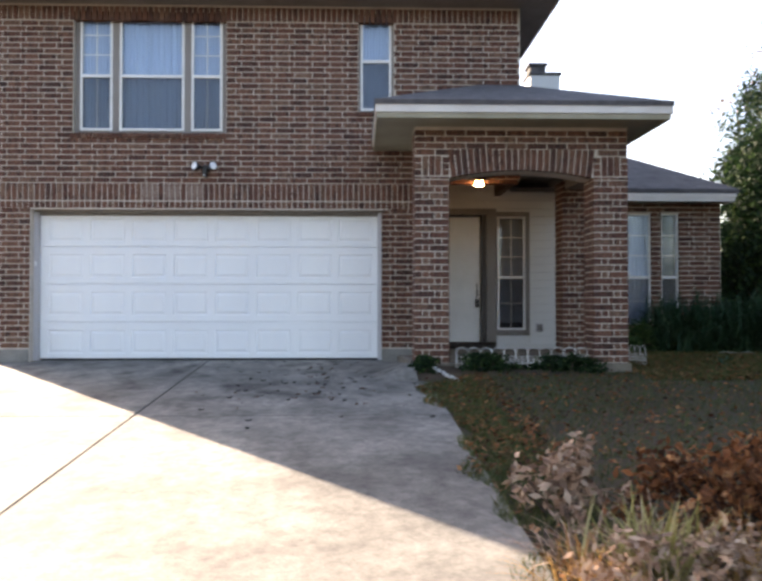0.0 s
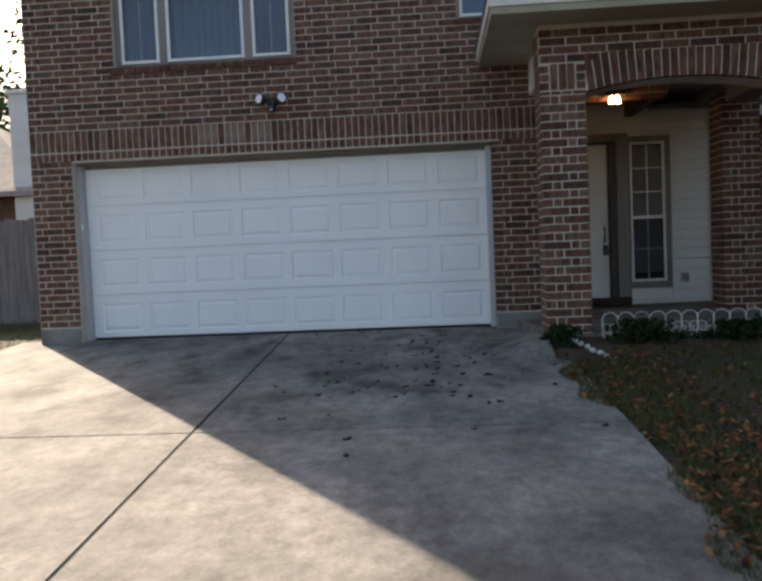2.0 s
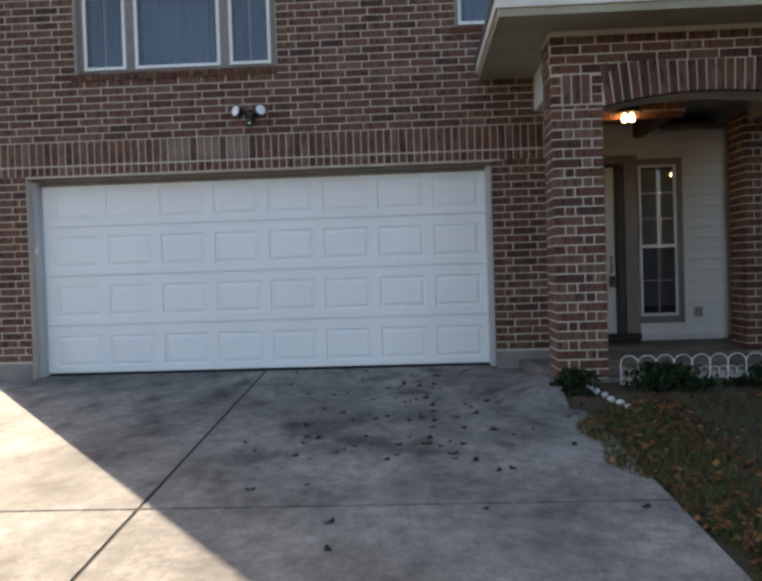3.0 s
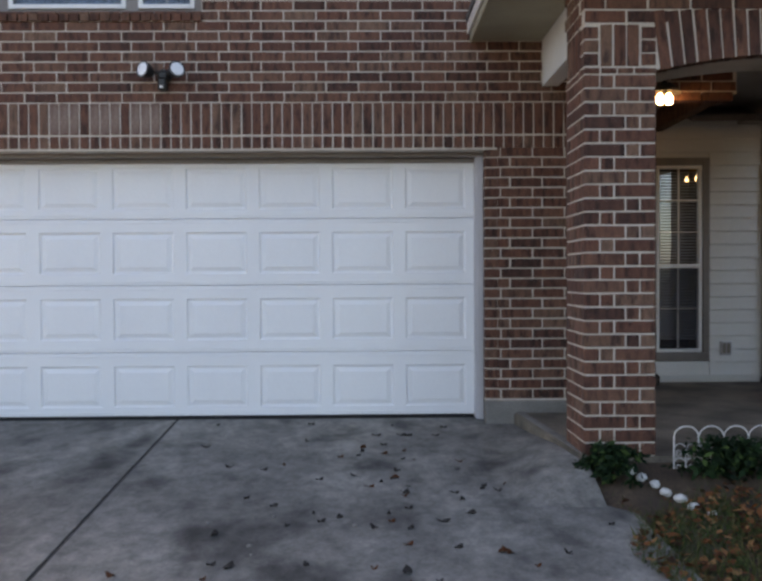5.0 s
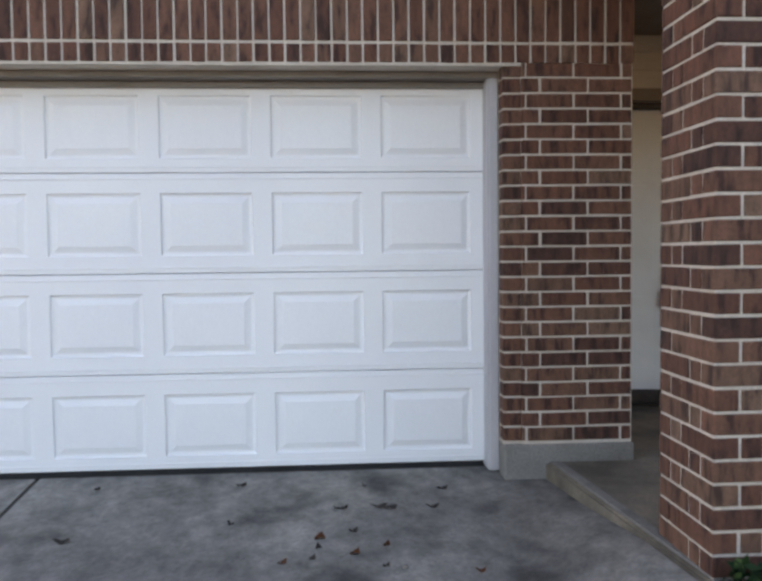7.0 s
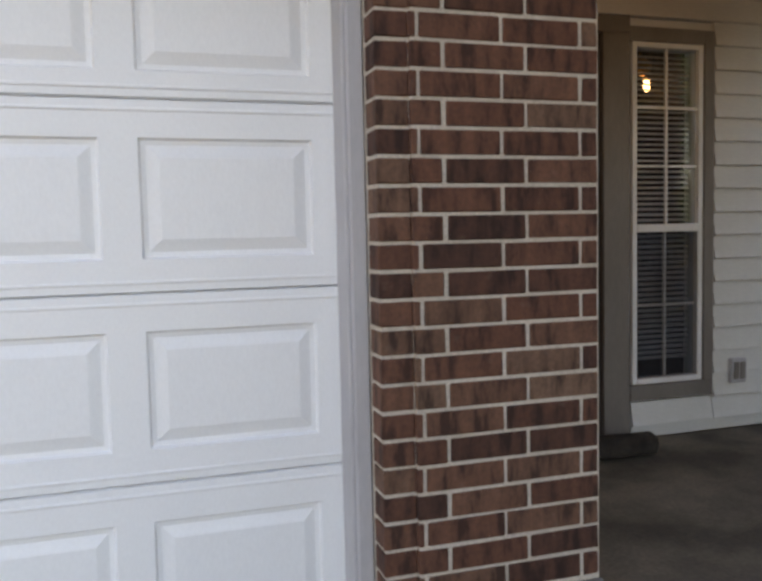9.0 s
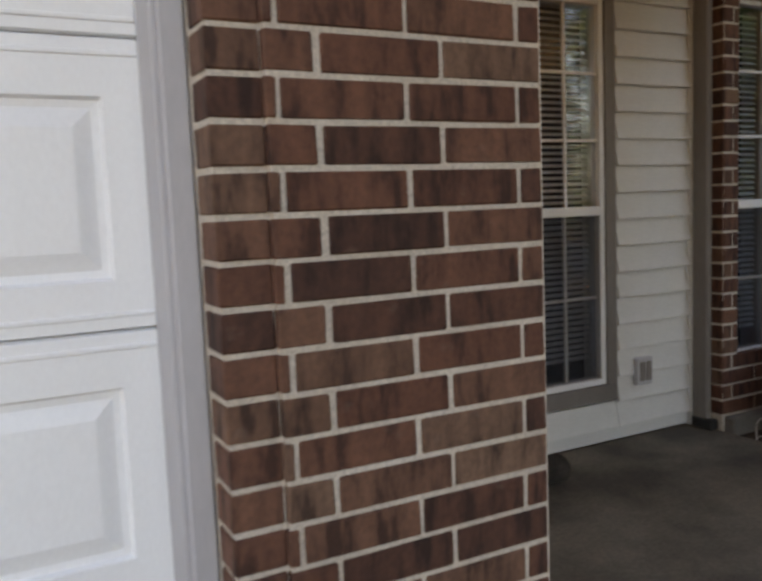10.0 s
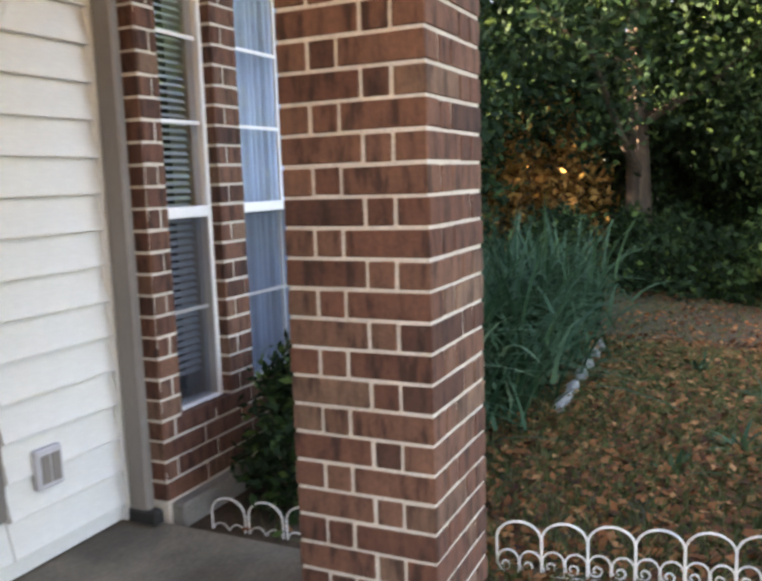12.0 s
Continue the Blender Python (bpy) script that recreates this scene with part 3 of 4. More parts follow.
window("window_1", -1.83, -1.37, -0.16, 3.3, 5.0, 4.09, 2, 3, 1, M_SKY_CURTAIN, "white side window with pale curtain on the upper storey", group="upper windows")
window("window_2", -1.27, -0.345, -0.16, 3.3, 5.0, 4.09, 1, 1, 1, M_SKY_CURTAIN, "wide white window with pale curtain on the upper storey", group="upper windows")
window("window_3", -0.245, 0.2, -0.16, 3.3, 5.0, 4.09, 2, 3, 1, M_SKY_CURTAIN, "white side window with pale curtain on the upper storey", group="upper windows")
window("window_4", 2.19, 2.64, -0.16, 3.61, 5.0, 4.33, 1, 1, 1, M_SKY_CURTAIN, "narrow white window on the upper storey")
tagged(part("upper_window_trim", boxes((-1.37, -1.27, -0.17, -0.1, 3.26, 5.0), (-0.345, -0.245, -0.17, -0.1, 3.26, 5.0), (-1.9, -1.83, -0.165, -0.1, 3.26, 5.0), (0.2, 0.27, -0.165, -0.1, 3.26, 5.0), (-1.83, 0.2, -0.165, -0.1, 3.24, 3.3), (2.16, 2.19, -0.165, -0.1, 3.57, 5.0), (2.64, 2.67, -0.165, -0.1, 3.57, 5.0), (2.19, 2.64, -0.165, -0.1, 3.57, 3.61), bevel=0.003), M_TAUPE), "taupe posts between the upper windows", "trim", kind="structure")
for x0, x1, z in ((-1.95, 0.32, 3.21), (2.12, 2.71, 3.54)):
    sill = group_of("window_sill", "sloping brick window sill", "window sill", kind="structure")
    for k in range(int((x1 - x0) / 0.0795)):
        brick(sill, 0.068, 0.12, 0.055, pose(x0 + 0.0795 * (k + 0.5), FRONT + 0.035, z, 8))


# ---- roofs and eaves ----
def roof_solid(points, tris, thick=0.06):
    bm = bmesh.new()
    vs = [bm.verts.new(p) for p in points]
    fs = [bm.faces.new([vs[i] for i in f]) for f in tris]
    out = bmesh.ops.extrude_face_region(bm, geom=fs)
    for v in out["geom"]:
        if isinstance(v, bmesh.types.BMVert):
            v.co.z += thick
    bmesh.ops.recalc_face_normals(bm, faces=bm.faces)
    return bm


def eave(name, label, x0, x1, y0, y1, z, fascia, soft=M_SOFFIT_SHADE, board=M_FASCIA, edge=0.05):
    e = group_of(name, label, "eave", kind="structure")
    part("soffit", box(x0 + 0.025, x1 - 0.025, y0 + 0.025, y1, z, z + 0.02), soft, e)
    part("fascia", boxes((x0, x1, y0, y0 + 0.024, z - 0.015, z + fascia), (x0, x0 + 0.024, y0 + 0.024, y1, z - 0.015, z + fascia), (x1 - 0.024, x1, y0 + 0.024, y1, z - 0.015, z + fascia), bevel=0.004), board, e)
    part("drip_edge", boxes((x0 - 0.02, x1 + 0.02, y0 - 0.02, y0 - 0.001, z + fascia - edge, z + fascia + 0.01), (x0 - 0.02, x0 - 0.001, y0 - 0.001, y1, z + fascia - edge, z + fascia + 0.01), (x1 + 0.001, x1 + 0.02, y0 - 0.001, y1, z + fascia - edge, z + fascia + 0.01), bevel=0.003), M_FASCIA, e)
    return e


main_roof = eave("main_eave", "taupe eave of the two-storey roof", -3.45, 5.0, -0.72, 9.4, 5.1, 0.14, M_TAUPE)
part("roof", roof_solid([(-3.5, -0.77, 5.25), (5.05, -0.77, 5.25), (5.05, 9.45, 5.25), (-3.5, 9.45, 5.25), (0.75, 3.8, 7.9), (0.75, 4.9, 7.9)], [(0, 1, 4), (1, 2, 5, 4), (2, 3, 5), (3, 0, 4, 5)]), M_SHINGLE, main_roof)
# board takes the darker soffit colour for the shade on the lower fascia
porch_eave = eave("porch_eave", "cream porch fascia and soffit, lower fascia darkened as shade", 2.38, 5.88, -2.32, FRONT, 3.02, 0.135, M_SOFFIT_SHADE, M_SOFFIT_SHADE, 0.085)
part("roof", roof_solid([(2.35, -2.35, 3.16), (5.91, -2.35, 3.16), (5.91, 1.2, 3.16), (4.45, -0.24, 3.93), (3.9, -0.24, 3.93), (4.45, 1.2, 3.93), (2.35, -0.24, 3.16)], [(0, 1, 3, 4), (1, 2, 5, 3), (6, 0, 4)]), M_SHINGLE, porch_eave)
wing = eave("wing_eave", "pale fascia under the roof of the single-storey wing", 5.9, 8.15, 0.78, 1.2, 2.46, 0.1)
part("roof", roof_solid([(4.55, 0.75, 2.58), (8.2, 0.75, 2.58), (8.2, 9.0, 2.58), (4.55, 3.6, 3.75), (6.9, 3.6, 3.75), (6.9, 9.0, 3.75), (4.55, 9.0, 3.75)], [(0, 1, 4, 3), (1, 2, 5, 4), (3, 4, 5, 6)]), M_SHINGLE, wing)
chimney = group_of("chimney", "pale siding chimney with a dark cap", "chimney", (5.95, 4.5, 3.6))
part("stack", box(-0.32, 0.28, -0.3, 0.3, 0, 1.85, 0.01), M_SIDING, chimney)
part("cap", boxes((-0.35, 0.31, -0.33, 0.33, 1.85, 1.9), (-0.3, 0.02, -0.2, 0.2, 1.9, 2.06), (-0.33, 0.05, -0.23, 0.23, 2.06, 2.12), bevel=0.006), M_SHINGLE, chimney)

# ---- porch: slab, pillars, arch ----
slab_bm = bmesh.new()
outline = [(2.72, -0.264), (2.845, -1.83), (5.56, -1.83), (5.56, 1.415), (4.28, 1.415), (4.28, 1.6), (3.192, 1.6), (3.192, -0.264)]
slab_top = slab_bm.faces.new([slab_bm.verts.new((x, y, 0.08)) for x, y in outline])
for v in [g for g in bmesh.ops.extrude_face_region(slab_bm, geom=[slab_top])["geom"] if isinstance(g, bmesh.types.BMVert)]:
    v.co.z = -0.35
bmesh.ops.recalc_face_normals(slab_bm, faces=slab_bm.faces)
bmesh.ops.bevel(slab_bm, geom=[e for e in slab_bm.edges if all(v.co.z > 0 for v in e.verts)], offset=0.012, segments=2, affect="EDGES")
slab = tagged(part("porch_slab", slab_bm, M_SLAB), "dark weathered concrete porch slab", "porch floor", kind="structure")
# thin paler strip laid along the slab's west edge
edge_bm = prism([(-0.03, 0.0), (0.03, 0.0), (0.025, 0.006), (-0.025, 0.006)], 0, 1.55)
edge_strip = part("slab_edge", edge_bm, M_FOUND, slab, "pale strip along the slab edge")
edge_strip.matrix_basis = pose(2.77, -0.27, 0.0785, 0, 0, 180 + math.degrees(math.atan2(0.125, 1.566)))
PIL = 0.43


def pillar(x0, y0, top, label, course=COURSE, cap=0.0):
    p = group_of("brick_pillar", label, "pillar", (x0 + PIL / 2, y0 + PIL / 2, 0.08), group="porch pillars")
    part("mortar_core", box(-PIL / 2 + 0.005, PIL / 2 - 0.005, -PIL / 2 + 0.005, PIL / 2 - 0.005, 0, top - 0.08 + cap), M_MORTAR, p)
    h = course - JOINT
    for r in range(int(round((top - 0.08) / course))):
        z = (r + 0.5) * course
        flip = 1 if r % 2 else -1
        for k in range(4):
            turn = pose(0, 0, 0, 0, 0, 90 * k)
            brick(p, 0.243, 0.09, h, turn @ pose(flip * (PIL / 2 - 0.1215), -PIL / 2 + 0.045, z))
            brick(p, 0.075, 0.09, h, turn @ pose(flip * (PIL / 2 - 0.243 - JOINT - 0.0375), -PIL / 2 + 0.045, z))
    if cap:
        for k in range(4):
            turn = pose(0, 0, 0, 0, 0, 90 * k)
            for j in range(4):
                brick(p, 0.09, 0.09, 0.03, turn @ pose(-PIL / 2 + 0.047 + 0.101 * j, -PIL / 2 + 0.042, top - 0.08 + cap / 2))
    return p


pillar(2.86, -1.81, 2.358, "square brown brick pillar of the porch beside the driveway", 0.08135, 0.042)
pillar(5.1, -1.81, 2.358, "square brown brick pillar at the front of the porch", 0.08135, 0.042)
pillar(5.165, -0.045, 2.635, "square brown brick pillar at the side of the porch", 0.0824)

arch = group_of("wall_arch", "brick front of the porch with a shallow soldier arch", "wall", kind="structure")
AX0, AX1, AC = 3.29, 5.1, 4.195


def arch_z(x):
    return 2.38 + 0.1 * max(0.0, 1 - ((x - AC) / 0.9) ** 2)


pts = [(2.865, 2.4), (3.29, 2.4)] + [(3.29 + 1.81 * k / 16, arch_z(3.29 + 1.81 * k / 16) + 0.006) for k in range(17)] + [(5.1, 2.4), (5.525, 2.4), (5.525, 3.03), (2.865, 3.03)]
part("mortar_core", prism(pts, -1.804, -1.39), M_MORTAR, arch)
for k in range(23):
    x = AX0 + (k + 0.5) * 1.81 / 23
    tilt = math.degrees(math.atan(0.22 * (x - AC) / 0.9))
    h = round(2.738 - arch_z(x), 2)
    brick(arch, 0.067, 0.09, h, pose(x, -1.766, arch_z(x) + 0.002 + h / 2, 0, tilt * 0.6))
for x0 in (2.86, 5.1):
    side, turn = (2.905, -90) if x0 < 3 else (5.485, 90)
    for k in range(3):
        brick(arch, 0.068, 0.09, 0.245, pose(x0 + 0.135 + 0.0795 * k, -1.766, 2.53))
    for k in range(4):
        brick(arch, 0.068, 0.09, 0.245, pose(side, -1.68 + 0.0795 * k, 2.53, 0, 0, turn))
    for r in range(3):
        for xx in (x0 + 0.043, x0 + 0.387):
            brick(arch, 0.085, 0.09, COURSE - JOINT, pose(xx, -1.766, 2.445 + r * COURSE))
    for r in range(4):
        for yy in ((-1.6, -1.43) if r % 2 else (-1.66, -1.48)):
            brick(arch, 0.16, 0.09, COURSE - JOINT, pose(side, yy, 2.7 + r * COURSE, 0, 0, turn))
for r in range(4):
    z = 2.7 + r * COURSE
    x = 2.86 - (0.127 if r % 2 else 0.0)
    while x < 5.5:
        a, b = max(2.86, x), min(5.53, x + PITCH)
        if b - a > 0.04 and (r or abs((a + b) / 2 - AC) > 0.93):
            brick(arch, round(b - a - JOINT, 2), 0.09, COURSE - JOINT, pose((a + b) / 2, -1.766, z))
        x += PITCH
tagged(part("west_beam", boxes((2.95, 3.08, -1.388, -0.252, 2.66, 3.03), bevel=0.004), M_WHITE), "white painted beam over the side opening of the porch", "beam", kind="structure")
tagged(part("east_beam", boxes((5.2, 5.5, -1.388, -0.05, 2.5, 3.03), (5.2, 5.5, -0.05, 1.24, 2.64, 3.03), bevel=0.004), M_TAUPE), "taupe beam over the open side of the porch", "beam", kind="structure")
tagged(part("ceiling", box(3.09, 5.19, -1.385, 1.5, 2.78, 2.82), M_TAUPE), "taupe painted porch ceiling", "ceiling", kind="structure")

# ---- door wall of the porch ----
WALL = 1.4
wall_n = group_of("wall_porch", "white lap siding wall of the porch", "wall", kind="structure")
part("wall_core", boxes((3.19, 3.24, WALL + 0.02, WALL + 0.26, 0.08, 2.8), (3.19, 4.44, WALL + 0.02, WALL + 0.16, 2.3, 2.8), (4.29, 4.44, WALL + 0.02, WALL + 0.16, 0.08, 2.3), (4.44, 4.93, WALL + 0.02, WALL + 0.16, 0.08, 0.38), (4.44, 4.93, WALL + 0.02, WALL + 0.16, 2.25, 2.8), (4.93, 5.56, WALL + 0.02, WALL + 0.16, 0.08, 2.8)), M_SIDING, wall_n)
plank_mesh = {}
for k in range(20):
    z = 0.157 + 0.1315 * k
    for x0, x1 in (((4.99, 5.5), (4.45, 4.985)) if z < 0.16 else ((4.99, 5.5),) if z < 2.3 else ((3.24, 5.5),)):
        key = round(x1 - x0, 2)
        if key not in plank_mesh:
            w = x1 - x0
            bm = prism([(-0.034, 0.0), (-0.034, 0.006), (-0.006, 0.132), (0.012, 0.132), (0.012, 0.002), (-0.02, -0.002)], 0, w)
            bm.transform(Matrix(((0, 1, 0, 0), (1, 0, 0, 0), (0, 0, 1, 0), (0, 0, 0, 1))))
            bmesh.ops.recalc_face_normals(bm, faces=bm.faces)
            me = bpy.data.meshes.new("siding_plank")
            bm.to_mesh(me)
            bm.free()
            me.materials.append(M_SIDING)
            plank_mesh[key] = me
        if z < 2.66:
            ob = new("siding_plank", plank_mesh[key])
            ob.parent = wall_n
            ob.location = (x0, WALL, z)
part("base_board", boxes((4.45, 5.5, WALL - 0.012, WALL + 0.02, 0.09, 0.155), bevel=0.003), M_SIDING, wall_n)
part("corner_trim", boxes((5.5, 5.53, WALL - 0.035, WALL + 0.02, 0.085, 2.78), bevel=0.004), M_SIDING, wall_n)
tagged(part("door_casing", boxes((4.275, 4.44, WALL - 0.02, WALL + 0.02, 0.082, 2.3), (4.44, 4.99, WALL - 0.022, WALL + 0.02, 0.3, 0.385), (4.925, 4.99, WALL - 0.022, WALL + 0.02, 0.385, 2.34), (4.44, 4.925, WALL - 0.022, WALL + 0.02, 2.262, 2.34), (3.24, 4.44, WALL - 0.024, WALL + 0.02, 2.3, 2.4), bevel=0.004), M_TAUPE), "taupe casing round the front door and its side window", "trim", kind="structure")
window("window_5", 4.455, 4.915, WALL, 0.39, 2.26, 1.255, 2, 3, 2, M_SKY_CURTAIN, "tall white sash window with open blinds beside the front door", frame_w=0.03, blinds=True,
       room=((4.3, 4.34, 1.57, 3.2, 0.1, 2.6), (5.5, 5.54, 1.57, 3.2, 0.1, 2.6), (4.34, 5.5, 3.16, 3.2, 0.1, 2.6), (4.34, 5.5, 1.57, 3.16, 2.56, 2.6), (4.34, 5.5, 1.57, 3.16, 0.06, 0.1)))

tagged(part("door_frame", boxes((4.2, 4.274, WALL + 0.012, WALL + 0.24, 0.082, 2.298), (3.242, 4.199, WALL + 0.022, WALL + 0.24, 2.272, 2.298), bevel=0.003), M_JAMB), "dark brown frame round the recessed front door", "door frame", kind="structure")
front_door = group_of("door_1", "closed white front door with a dark lock box", "door", (3.25, WALL + 0.17, 0.1), kind="structure")
bm = box(0, 0.945, 0, 0.045, 0, 2.17, 0.003)
for cx in (0.13, 0.53):
    for za, zb in ((0.2, 0.75), (0.9, 1.6), (1.72, 2.02)):
        add_box(bm, cx, cx + 0.29, -0.006, 0.001, za, zb, 0.005)
part("leaf", bm, M_WHITE, front_door)
handle = part("door_handle", tube([(0.885, -0.005, 0.83), (0.885, -0.055, 0.86), (0.885, -0.06, 0.95), (0.885, -0.055, 1.02), (0.885, -0.005, 1.05)], 0.011), M_BLACK, front_door, "dark curved handle")
part("lock_box", boxes((0.85, 0.92, -0.09, -0.062, 0.66, 0.8), bevel=0.008), M_BLACK, front_door, "black key lock box hanging from the handle")
part("threshold", boxes((-0.005, 0.945, -0.17, 0.05, -0.018, 0.0), bevel=0.004), M_CHROME, front_door)


def rolled_mat(at, length):
    """A doormat rolled up into a loose spiral lying along x."""
    out, turns, n = [], 2.6, 52
    for k in range(n + 1):
        a = 2 * math.pi * turns * k / n
        r = 0.02 + 0.05 * k / n
        out.append((r, a))
    bm = bmesh.new()
    rows = []
    for xx in (0.0, length * 0.5, length):
        sag = 0.004 if 0 < xx < length else 0.0
        inner = [bm.verts.new((xx + 0.006 * math.sin(3 * a), (r - 0.006) * math.cos(a), (r - 0.006) * math.sin(a) * 0.88 - sag)) for r, a in out]
        outer = [bm.verts.new((xx + 0.006 * math.sin(3 * a), (r + 0.006) * math.cos(a), (r + 0.006) * math.sin(a) * 0.88 - sag)) for r, a in out]
        rows.append((inner, outer))
    for (i0, o0), (i1, o1) in zip(rows, rows[1:]):
        for k in range(n):
            bm.faces.new((o0[k], o0[k + 1], o1[k + 1], o1[k]))
            bm.faces.new((i0[k + 1], i0[k], i1[k], i1[k + 1]))
        bm.faces.new((i0[n], o0[n], o1[n], i1[n])[::-1])
        bm.faces.new((i0[0], o0[0], o1[0], i1[0]))
    for i0, o0 in (rows[0], rows[-1]):
        for k in range(n):
            bm.faces.new((i0[k], i0[k + 1], o0[k + 1], o0[k]))
    bmesh.ops.recalc_face_normals(bm, faces=bm.faces)
    ob = tagged(part("door_mat", bm, M_MAT), "rolled-up dark brown fibre mat on the porch slab", "door mat")
    ob.matrix_basis = pose(*at, 0, 0, -4)


rolled_mat((3.62, 1.14, 0.148), 0.74)
pendant = group_of("pendant_lamp", "lit brass pendant lamp with warm bulbs behind the window", "pendant lamp", (5.3, 2.5, 2.56))
part("rod", tube([(0, 0, 0.0), (0, 0, -0.2)], 0.008, 8), M_BRASS, pendant)
part("bowl", round_body([(0.02, -0.1), (0.07, -0.14), (0.085, -0.18), (0.06, -0.22), (0.02, -0.24)]), M_BRASS, pendant)
for k in range(3):
    a = 2.1 * k + 0.4
    part("arm", tube([(0, 0, -0.2), (0.06 * math.cos(a), 0.06 * math.sin(a), -0.235), (0.09 * math.cos(a), 0.09 * math.sin(a), -0.27)], 0.007, 6), M_BRASS, pendant)
    part("bulb", round_body([(0.009, 0.0), (0.018, -0.022), (0.023, -0.042), (0.016, -0.06), (0.0, -0.066)], 12), M_BULB_DIM, pendant).location = (0.09 * math.cos(a), 0.09 * math.sin(a), -0.27)
outlet = group_of("outlet_cover", "grey weatherproof outlet cover on the siding", "outlet", (5.145, WALL - 0.025, 0.43))
part("box", boxes((-0.055, 0.055, -0.03, 0.0, -0.07, 0.07), bevel=0.006), M_TRIM, outlet)
part("flap", boxes((-0.04, -0.003, -0.037, -0.03, -0.05, 0.05), (0.003, 0.04, -0.037, -0.03, -0.05, 0.05), bevel=0.003), M_TAUPE, outlet)
down = group_of("downspout", "taupe square downspout at the corner of the porch", "downspout", (5.525, WALL - 0.085, 0.08))
part("pipe", box(-0.022, 0.022, -0.05, 0.045, 0.03, 2.7, 0.008), M_TAUPE, down)
part("boot", boxes((-0.03, 0.024, -0.09, 0.05, 0.0, 0.06), bevel=0.01), M_BLACK, down)

lamp = group_of("porch_lamp", "lit brass porch ceiling lamp with warm bulbs", "ceiling lamp", (3.89, -0.34, 2.78))
part("canopy", round_body([(0.09, -0.001), (0.085, -0.03), (0.03, -0.05), (0.02, -0.09)]), M_CHROME, lamp)
part("shade", round_body([(0.05, -0.12), (0.1, -0.16), (0.13, -0.2), (0.125, -0.2), (0.045, -0.125)]), M_BLACK, lamp, "dark metal shade")
part("socket", tube([(0, 0, -0.08), (0, 0, -0.2)], 0.02, 10), M_BLACK, lamp)
for s in (-1, 1):
    part("bulb", round_body([(0.012, 0.0), (0.024, -0.028), (0.03, -0.055), (0.021, -0.078), (0.0, -0.086)], 14), M_BULB, lamp).location = (s * 0.035, 0, -0.2)

# ---- single-storey wing ----
WING = 1.205
wing_wall = group_of("wall_wing", "brown brick wall of the single-storey wing", "wall", kind="structure")
holes = ((5.665, 5.995, 0.45, 2.3), (6.16, 6.96, 0.45, 2.3), (7.12, 7.42, 0.45, 2.3))
part("mortar_core", boxes((5.555, 5.665, WING + 0.005, 1.45, 0, 2.46), (5.995, 6.16, WING + 0.005, 1.45, 0, 2.46), (6.96, 7.12, WING + 0.005, 1.45, 0, 2.46), (7.42, 8.1, WING + 0.005, 1.45, 0, 2.46), (5.665, 5.995, WING + 0.005, 1.45, 0, 0.44), (6.16, 6.96, WING + 0.005, 1.45, 0, 0.44), (7.12, 7.42, WING + 0.005, 1.45, 0, 0.44), (5.665, 5.995, WING + 0.005, 1.45, 2.3, 2.46), (6.16, 6.96, WING + 0.005, 1.45, 2.3, 2.46), (7.12, 7.42, WING + 0.005, 1.45, 2.3, 2.46)), M_MORTAR, wing_wall)
wall_bricks(wing_wall, WING, 0.16, 2.48, 5.55, 8.1, holes, first=5.55)
for r in range(29):
    z = 0.2 + r * COURSE
    brick(wing_wall, 0.1, 0.06, COURSE - JOINT, pose(5.58, WING + 0.055, z, 0, 0, 90))
    if 0.45 < z < 2.3:
        for hx, off in ((5.995, 0.0), (6.96, 0.0), (7.42, 0.0)):
            brick(wing_wall, 0.1, 0.03, COURSE - JOINT, pose(hx + 0.012, WING + 0.052, z, 0, 0, 90))
        for hx in (5.665, 6.16, 7.12):
            brick(wing_wall, 0.1, 0.03, COURSE - JOINT, pose(hx - 0.012, WING + 0.052, z, 0, 0, 90))
part("foundation", box(5.575, 8.1, WING - 0.055, 1.4, -0.3, 0.152, 0.008), M_FOUND, wing_wall)
part("side_wall", boxes((8.0, 8.1, 1.45, 9.0, -0.2, 2.46), (5.56, 8.0, 1.9, 2.0, -0.2, 2.46)), M_BRICKS, wing_wall)
window("window_6", 5.67, 5.99, 1.27, 0.46, 2.3, 1.255, 1, 3, 2, M_SKY_CURTAIN, "narrow white sash window with blinds in the brick wing", frame_w=0.025, group="wing windows", blinds=True)
window("window_7", 6.165, 6.955, 1.27, 0.46, 2.3, 1.255, 2, 3, 2, M_SKY_CURTAIN, "wide white sash window with pale curtain in the brick wing", frame_w=0.025, group="wing windows")
window("window_8", 7.125, 7.415, 1.27, 0.46, 2.3, 1.255, 1, 3, 2, M_SKY_CURTAIN, "narrow white sash window with blinds in the brick wing", frame_w=0.025, group="wing windows", blinds=True)
# end of buildings

# ---- plants ----
rng = np.random.default_rng(11)


